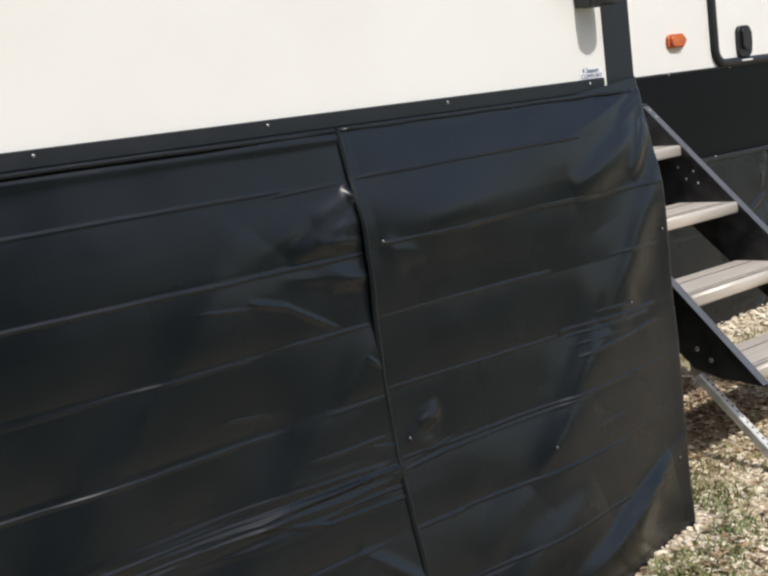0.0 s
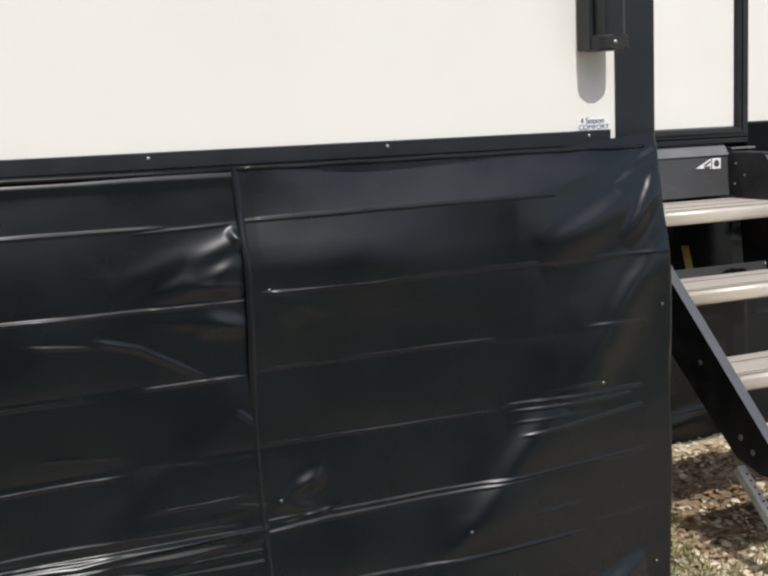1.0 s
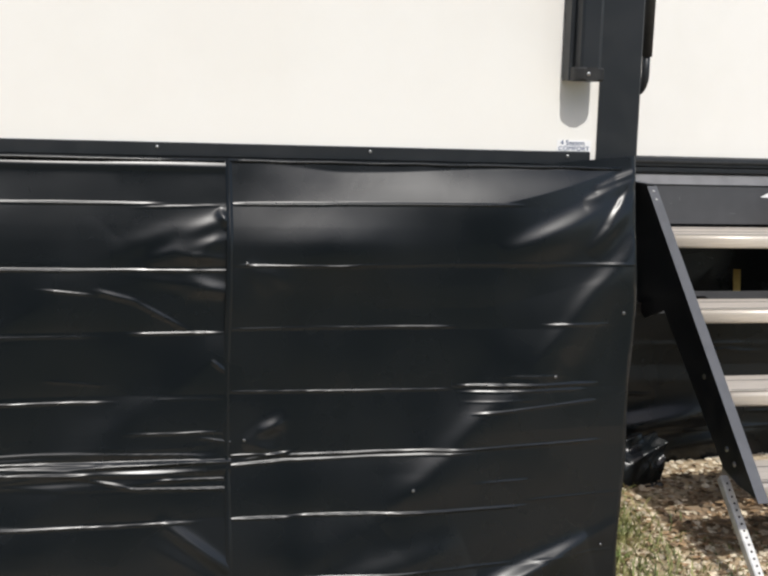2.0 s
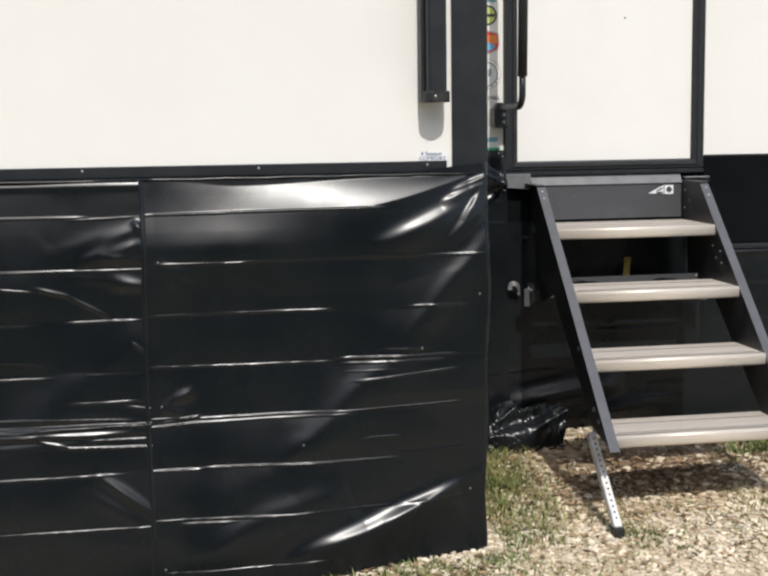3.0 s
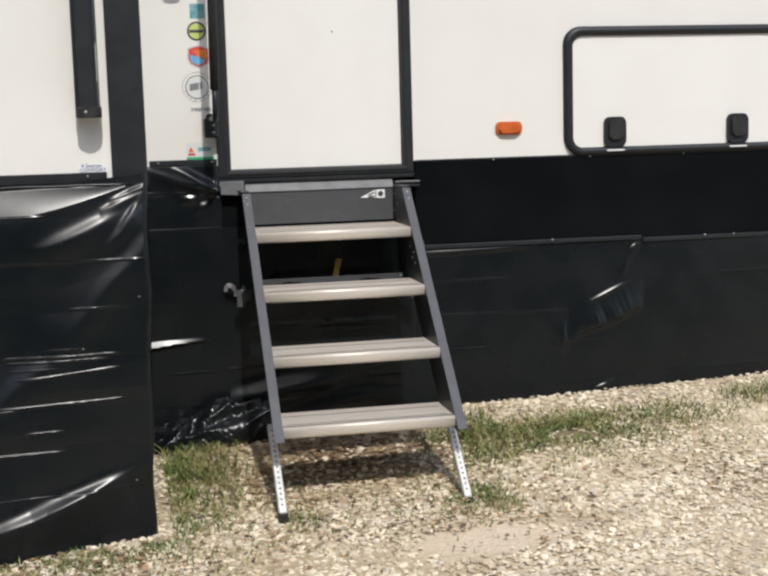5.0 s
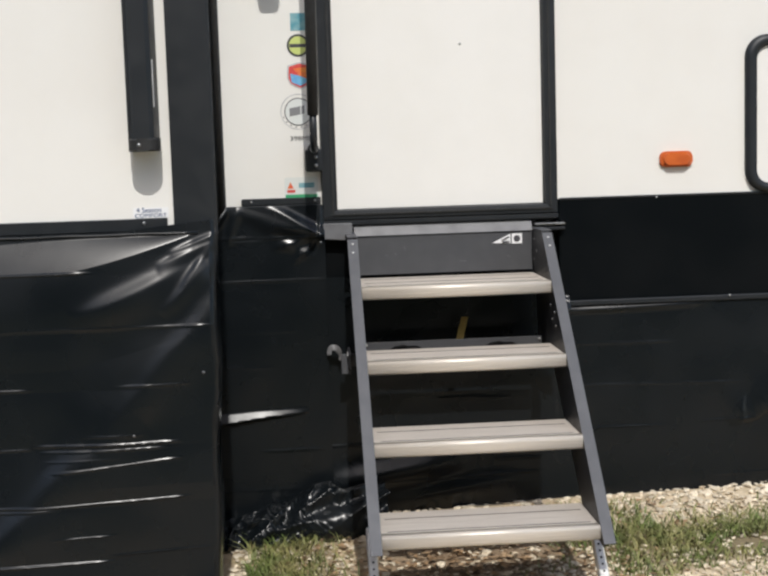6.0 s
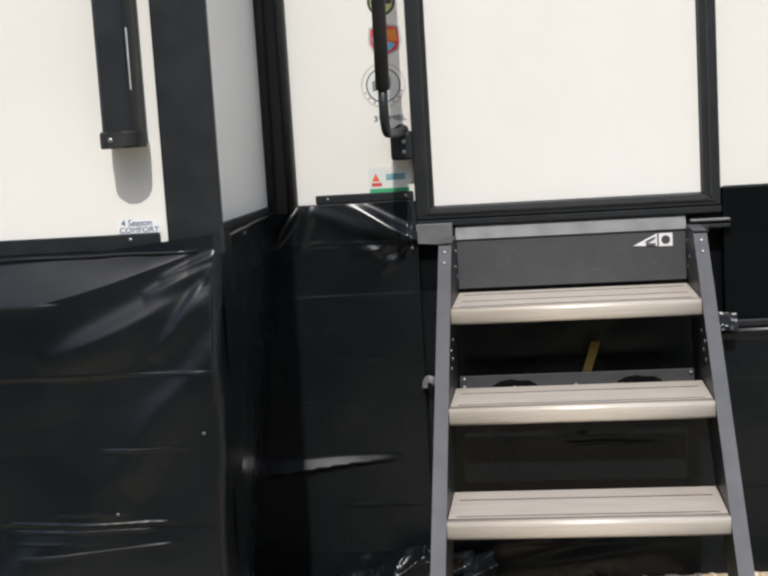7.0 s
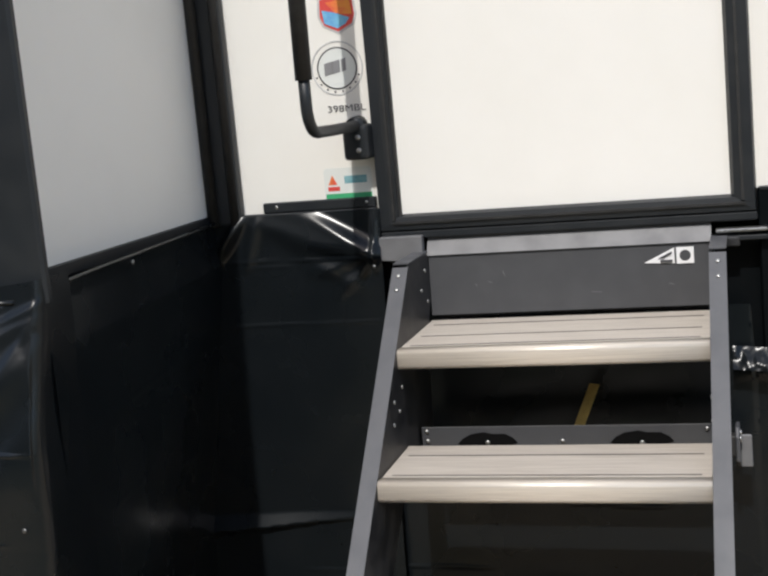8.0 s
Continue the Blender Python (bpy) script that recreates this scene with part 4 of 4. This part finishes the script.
def ground_material():
    m = bpy.data.materials.new("gravel_yard")
    m.use_nodes = True
    nt = m.node_tree
    b = nt.nodes["Principled BSDF"]
    b.inputs["Roughness"].default_value = 0.9
    co = nt.nodes.new("ShaderNodeTexCoord")
    v = nt.nodes.new("ShaderNodeTexVoronoi")
    v.inputs["Scale"].default_value = 45
    n = nt.nodes.new("ShaderNodeTexNoise")
    n.inputs["Scale"].default_value, n.inputs["Detail"].default_value = 1.6, 5
    r1 = nt.nodes.new("ShaderNodeValToRGB")
    r1.color_ramp.elements[0].color, r1.color_ramp.elements[1].color = (0.48, 0.395, 0.27, 1), (0.69, 0.595, 0.44, 1)
    r2 = nt.nodes.new("ShaderNodeValToRGB")
    r2.color_ramp.elements[0].position, r2.color_ramp.elements[1].position = 0.35, 0.7
    r2.color_ramp.elements[0].color, r2.color_ramp.elements[1].color = (0.64, 0.55, 0.45, 1), (1.0, 0.98, 0.95, 1)
    mx = nt.nodes.new("ShaderNodeMix")
    mx.data_type, mx.blend_type = "RGBA", "MULTIPLY"
    mx.inputs[0].default_value = 0.75
    bp = nt.nodes.new("ShaderNodeBump")
    bp.inputs["Distance"].default_value, bp.inputs["Strength"].default_value = 0.008, 0.7
    for tex in (v, n):
        nt.links.new(co.outputs["Object"], tex.inputs["Vector"])
    nt.links.new(v.outputs["Color"], r1.inputs[0])
    nt.links.new(n.outputs[0], r2.inputs[0])
    nt.links.new(r1.outputs[0], mx.inputs[6])
    nt.links.new(r2.outputs[0], mx.inputs[7])
    # unseen dark lawn takes over from the gravel, added to dim the vinyl's reflections
    sep = nt.nodes.new("ShaderNodeSeparateXYZ")
    nt.links.new(co.outputs["Object"], sep.inputs[0])
    edge = nt.nodes.new("ShaderNodeMath")
    edge.operation = "MULTIPLY_ADD"
    edge.inputs[1].default_value = 1.6
    nt.links.new(n.outputs[0], edge.inputs[0])
    nt.links.new(sep.outputs["Y"], edge.inputs[2])
    unseen_lawn = nt.nodes.new("ShaderNodeMapRange")
    unseen_lawn.inputs["From Min"].default_value, unseen_lawn.inputs["From Max"].default_value = UNSEEN_LAWN_FROM, UNSEEN_LAWN_TO
    nt.links.new(edge.outputs[0], unseen_lawn.inputs["Value"])
    turf = nt.nodes.new("ShaderNodeMix")
    turf.data_type = "RGBA"
    blades = nt.nodes.new("ShaderNodeTexNoise")
    blades.inputs["Scale"].default_value, blades.inputs["Detail"].default_value = 9.0, 8
    nt.links.new(co.outputs["Object"], blades.inputs["Vector"])
    r3 = nt.nodes.new("ShaderNodeValToRGB")
    r3.color_ramp.elements[0].position, r3.color_ramp.elements[1].position = 0.3, 0.7
    r3.color_ramp.elements[0].color, r3.color_ramp.elements[1].color = (0.038, 0.050, 0.022, 1), (0.092, 0.108, 0.056, 1)
    nt.links.new(blades.outputs[0], r3.inputs[0])
    nt.links.new(r3.outputs[0], turf.inputs[6])
    nt.links.new(unseen_lawn.outputs[0], turf.inputs[0])
    stony = mx.outputs[2]
    # bare soil and sand between the stones
    for cx, cy, rx, ry, tone in ((0.05, -0.52, 0.55, 0.26, (0.25, 0.18, 0.115)), (-0.88, -1.41, 0.36, 0.13, (0.20, 0.13, 0.08)), (-0.56, -0.55, 0.22, 0.42, (0.34, 0.28, 0.17)),
                                 (0.75, -0.46, 0.55, 0.18, (0.20, 0.16, 0.09)), (0.31, -1.30, 0.32, 0.17, (0.62, 0.505, 0.375))):
        mp = nt.nodes.new("ShaderNodeMapping")
        mp.vector_type = "TEXTURE"
        mp.inputs["Location"].default_value, mp.inputs["Scale"].default_value = (cx, cy, ground_z(cx, cy)), (rx, ry, 1.0)
        nt.links.new(co.outputs["Object"], mp.inputs[0])
        far_off = nt.nodes.new("ShaderNodeVectorMath")
        far_off.operation = "LENGTH"
        nt.links.new(mp.outputs[0], far_off.inputs[0])
        ragged = nt.nodes.new("ShaderNodeMath")
        ragged.operation = "MULTIPLY_ADD"
        ragged.inputs[1].default_value = 0.9
        nt.links.new(blades.outputs[0], ragged.inputs[0])
        nt.links.new(far_off.outputs["Value"], ragged.inputs[2])
        spread = nt.nodes.new("ShaderNodeMapRange")
        spread.inputs["From Min"].default_value, spread.inputs["From Max"].default_value = 1.5, 0.9
        nt.links.new(ragged.outputs[0], spread.inputs["Value"])
        soil = nt.nodes.new("ShaderNodeMix")
        soil.data_type = "RGBA"
        soil.inputs[7].default_value = (*tone, 1)
        nt.links.new(spread.outputs[0], soil.inputs[0])
        nt.links.new(stony, soil.inputs[6])
        stony = soil.outputs[2]
    nt.links.new(stony, turf.inputs[7])
    nt.links.new(turf.outputs[2], b.inputs["Base Color"])
    nt.links.new(v.outputs["Distance"], bp.inputs["Height"])
    nt.links.new(bp.outputs[0], b.inputs["Normal"])
    return m


tagged(link_mesh("ground", ground_mesh(), ground_material(), True), "pale limestone gravel yard with dirt and weeds", "ground", "", "structure")


def cover(x, y):
    """How stony the ground is: thin on the sandy patch, the dirt under the steps and the weeds."""
    c = 1.0
    c -= 1.5 * math.exp(-(((x - 0.30) / 0.26) ** 2 + ((y + 1.30) / 0.15) ** 2))
    c -= 0.75 * math.exp(-(((x - 0.05) / 0.40) ** 2 + ((y + 0.45) / 0.16) ** 2))
    c -= 0.25 * math.exp(-(((x + 0.57) / 0.12) ** 2 + ((y + 0.50) / 0.30) ** 2))
    c -= 1.5 * math.exp(-(((x + 0.88) / 0.24) ** 2 + ((y + 1.41) / 0.085) ** 2))
    c -= 0.45 * math.exp(-(((x - 0.75) / 0.40) ** 2 + ((y + 0.45) / 0.15) ** 2))
    return c + 0.55 * noise.noise((x * 2.6, y * 2.6, 3.0))


def joined(name, verts, faces, material, label, category):
    me = bpy.data.meshes.new(name)
    me.from_pydata(verts, [], faces)
    me.materials.append(material)
    return tagged(new(name, me), label, category, "", "stuff")


def gravel():
    rng = np.random.default_rng(4)
    b = bmesh.new()
    bmesh.ops.create_icosphere(b, subdivisions=1, radius=1.0)
    base = np.array([v.co[:] for v in b.verts])
    tri = np.array([[v.index for v in f.verts] for f in b.faces])
    b.free()
    verts, faces, count = [], [], 0
    for x0, x1, y0, y1, n in ((-2.6, 2.6, -2.3, 0.0, 40000), (-2.6, 2.2, -2.3, -0.9, 17000)):
        for _ in range(n):
            x, y = rng.uniform(x0, x1), rng.uniform(y0, y1)
            rim_fade = min(1.0, (x + 2.6) / 0.5, (2.6 - x) / 0.5, (y + 2.3) / 0.35)
            if rng.uniform() > 0.86 * cover(x, y) * rim_fade or (x < -0.72 and y > -0.88):
                continue
            s = 0.0040 + 0.0132 * rng.beta(1.5, 4.0)
            p = base * (1 + rng.uniform(-0.28, 0.28, (len(base), 1)))
            p = p * np.array([s * rng.uniform(0.8, 1.5), s * rng.uniform(0.8, 1.3), s * rng.uniform(0.30, 0.58)])
            a, e = rng.uniform(0, 6.283), rng.uniform(-0.5, 0.5)
            ca, sa, ce, se = math.cos(a), math.sin(a), math.cos(e), math.sin(e)
            p = p @ np.array([[ca, sa, 0], [-sa, ca, 0], [0, 0, 1]]) @ np.array([[1, 0, 0], [0, ce, se], [0, -se, ce]])
            p += np.array([x, y, ground_z(x, y) + s * rng.uniform(-0.26, 0.10) + 0.004])
            verts.append(p)
            faces.append(tri + count)
            count += len(base)
    return joined("gravel", np.concatenate(verts).tolist(), np.concatenate(faces).tolist(), GRAVELM, "loose crushed limestone gravel, cream to tan", "gravel")


gravel()


def grass():
    rng = random.Random(7)
    verts, faces = [], []
    spots = [(-0.57, -0.42, 0.09, 0.16, 800, 0.052), (-0.56, -0.78, 0.10, 0.16, 460, 0.045), (0.50, -0.42, 0.10, 0.16, 700, 0.045), (0.85, -0.45, 0.20, 0.09, 1300, 0.036),
             (-1.25, -1.16, 0.35, 0.06, 520, 0.028), (-0.28, -1.02, 0.07, 0.06, 260, 0.028), (0.36, -1.0, 0.08, 0.07, 300, 0.030), (-1.66, -1.22, 0.12, 0.10, 700, 0.035),
             (1.35, -0.40, 0.15, 0.10, 300, 0.03), (0.0, -1.05, 0.5, 0.12, 260, 0.022), (1.75, -0.28, 0.1, 0.06, 260, 0.04), (-0.85, -1.08, 0.15, 0.05, 300, 0.030),
             (-0.70, -1.28, 0.28, 0.10, 420, 0.018), (-1.15, -1.35, 0.22, 0.10, 420, 0.020), (0.15, -0.80, 0.40, 0.12, 420, 0.020), (1.0, -0.62, 0.35, 0.12, 420, 0.022)]
    for cx, cy, sx, sy, n, h in spots:
        for _ in range(int(n * 2.6)):
            x, y = rng.gauss(cx, sx), rng.gauss(cy, sy)
            if y > -0.11 or (x < -0.66 and y > -1.03) or noise.noise((x * 7, y * 7, 2.0)) < rng.uniform(-0.5, 0.1):
                continue
            z = ground_z(x, y)
            a, l = rng.uniform(0, 6.283), h * rng.uniform(0.3, 1.05)
            w = rng.uniform(0.0013, 0.0030)
            lean = rng.uniform(0.5, 1.7) * l
            dx, dy = math.cos(a), math.sin(a)
            i = len(verts)
            verts += [(x - dy * w, y + dx * w, z), (x + dy * w, y - dx * w, z), (x + dx * lean * 0.4 + dy * w * 0.8, y + dy * lean * 0.4 - dx * w * 0.8, z + l * 0.6),
                      (x + dx * lean * 0.4 - dy * w * 0.8, y + dy * lean * 0.4 + dx * w * 0.8, z + l * 0.6), (x + dx * lean, y + dy * lean, z + l * 0.95)]
            faces += [(i, i + 1, i + 2, i + 3), (i + 3, i + 2, i + 4)]
    return joined("grass", verts, faces, GRASSM, "sparse green weeds growing through the gravel", "grass")


grass()


def leaves():
    rng = random.Random(11)
    verts, faces = [], []
    for cx, cy, sx, sy, n in ((0.05, -0.50, 0.32, 0.16, 800), (-0.35, -0.70, 0.2, 0.2, 320), (0.0, -0.22, 0.35, 0.1, 500), (-0.9, -1.45, 0.25, 0.12, 350), (-1.0, -1.1, 0.4, 0.1, 300), (0.3, -1.0, 0.6, 0.15, 300), (0.1, -1.35, 1.1, 0.3, 200)):
        for _ in range(n):
            x, y = rng.gauss(cx, sx), rng.gauss(cy, sy)
            if y > -0.11 or (x < -0.66 and y > -1.03):
                continue
            z = ground_z(x, y) + rng.uniform(0.004, 0.014)
            a, l, w = rng.uniform(0, 6.283), rng.uniform(0.008, 0.020), rng.uniform(0.004, 0.009)
            c, s = math.cos(a), math.sin(a)
            i = len(verts)
            for u, v in ((-l, 0), (0, -w), (l, 0), (0, w)):
                verts.append((x + c * u - s * v, y + s * u + c * v, z + rng.uniform(-0.003, 0.006)))
            faces += [(i, i + 1, i + 2), (i, i + 2, i + 3)]
    return joined("dry_leaves", verts, faces, LEAFM, "brown dry leaf litter beneath the steps", "leaves")


leaves()


def tree_line():
    """Unseen trees behind the walk, added to darken what the vinyl reflects."""
    def leafy(u, v):
        x = -62 + 77 * u
        top = 14.0 + 2.6 * noise.noise((x * 0.16, 0.0, 5.0)) + 1.0 * noise.noise((x * 0.6, 0.0, 8.0))
        z = -0.3 + v * top
        return x + 0.4 * noise.noise((x * 1.7, z * 1.9, 4.0)), -27 + 1.4 * noise.noise((x * 0.35, z * 0.4, 1.0)) + 0.7 * noise.noise((x * 1.3, z * 1.4, 2.0)) + 1.6 * (v - 0.4) ** 2, z
    m = mat("shaded_foliage", (0.030, 0.045, 0.018), 0.8, second=(0.055, 0.075, 0.030), scale=1.2, detail=9, bump=0.6, bump_scale=3.0)
    return tagged(link_mesh("unseen_tree_backdrop", sheet(leafy, 280, 60), m), "unseen dark tree line, added to darken reflections", "trees", "", "structure")


tree_line()
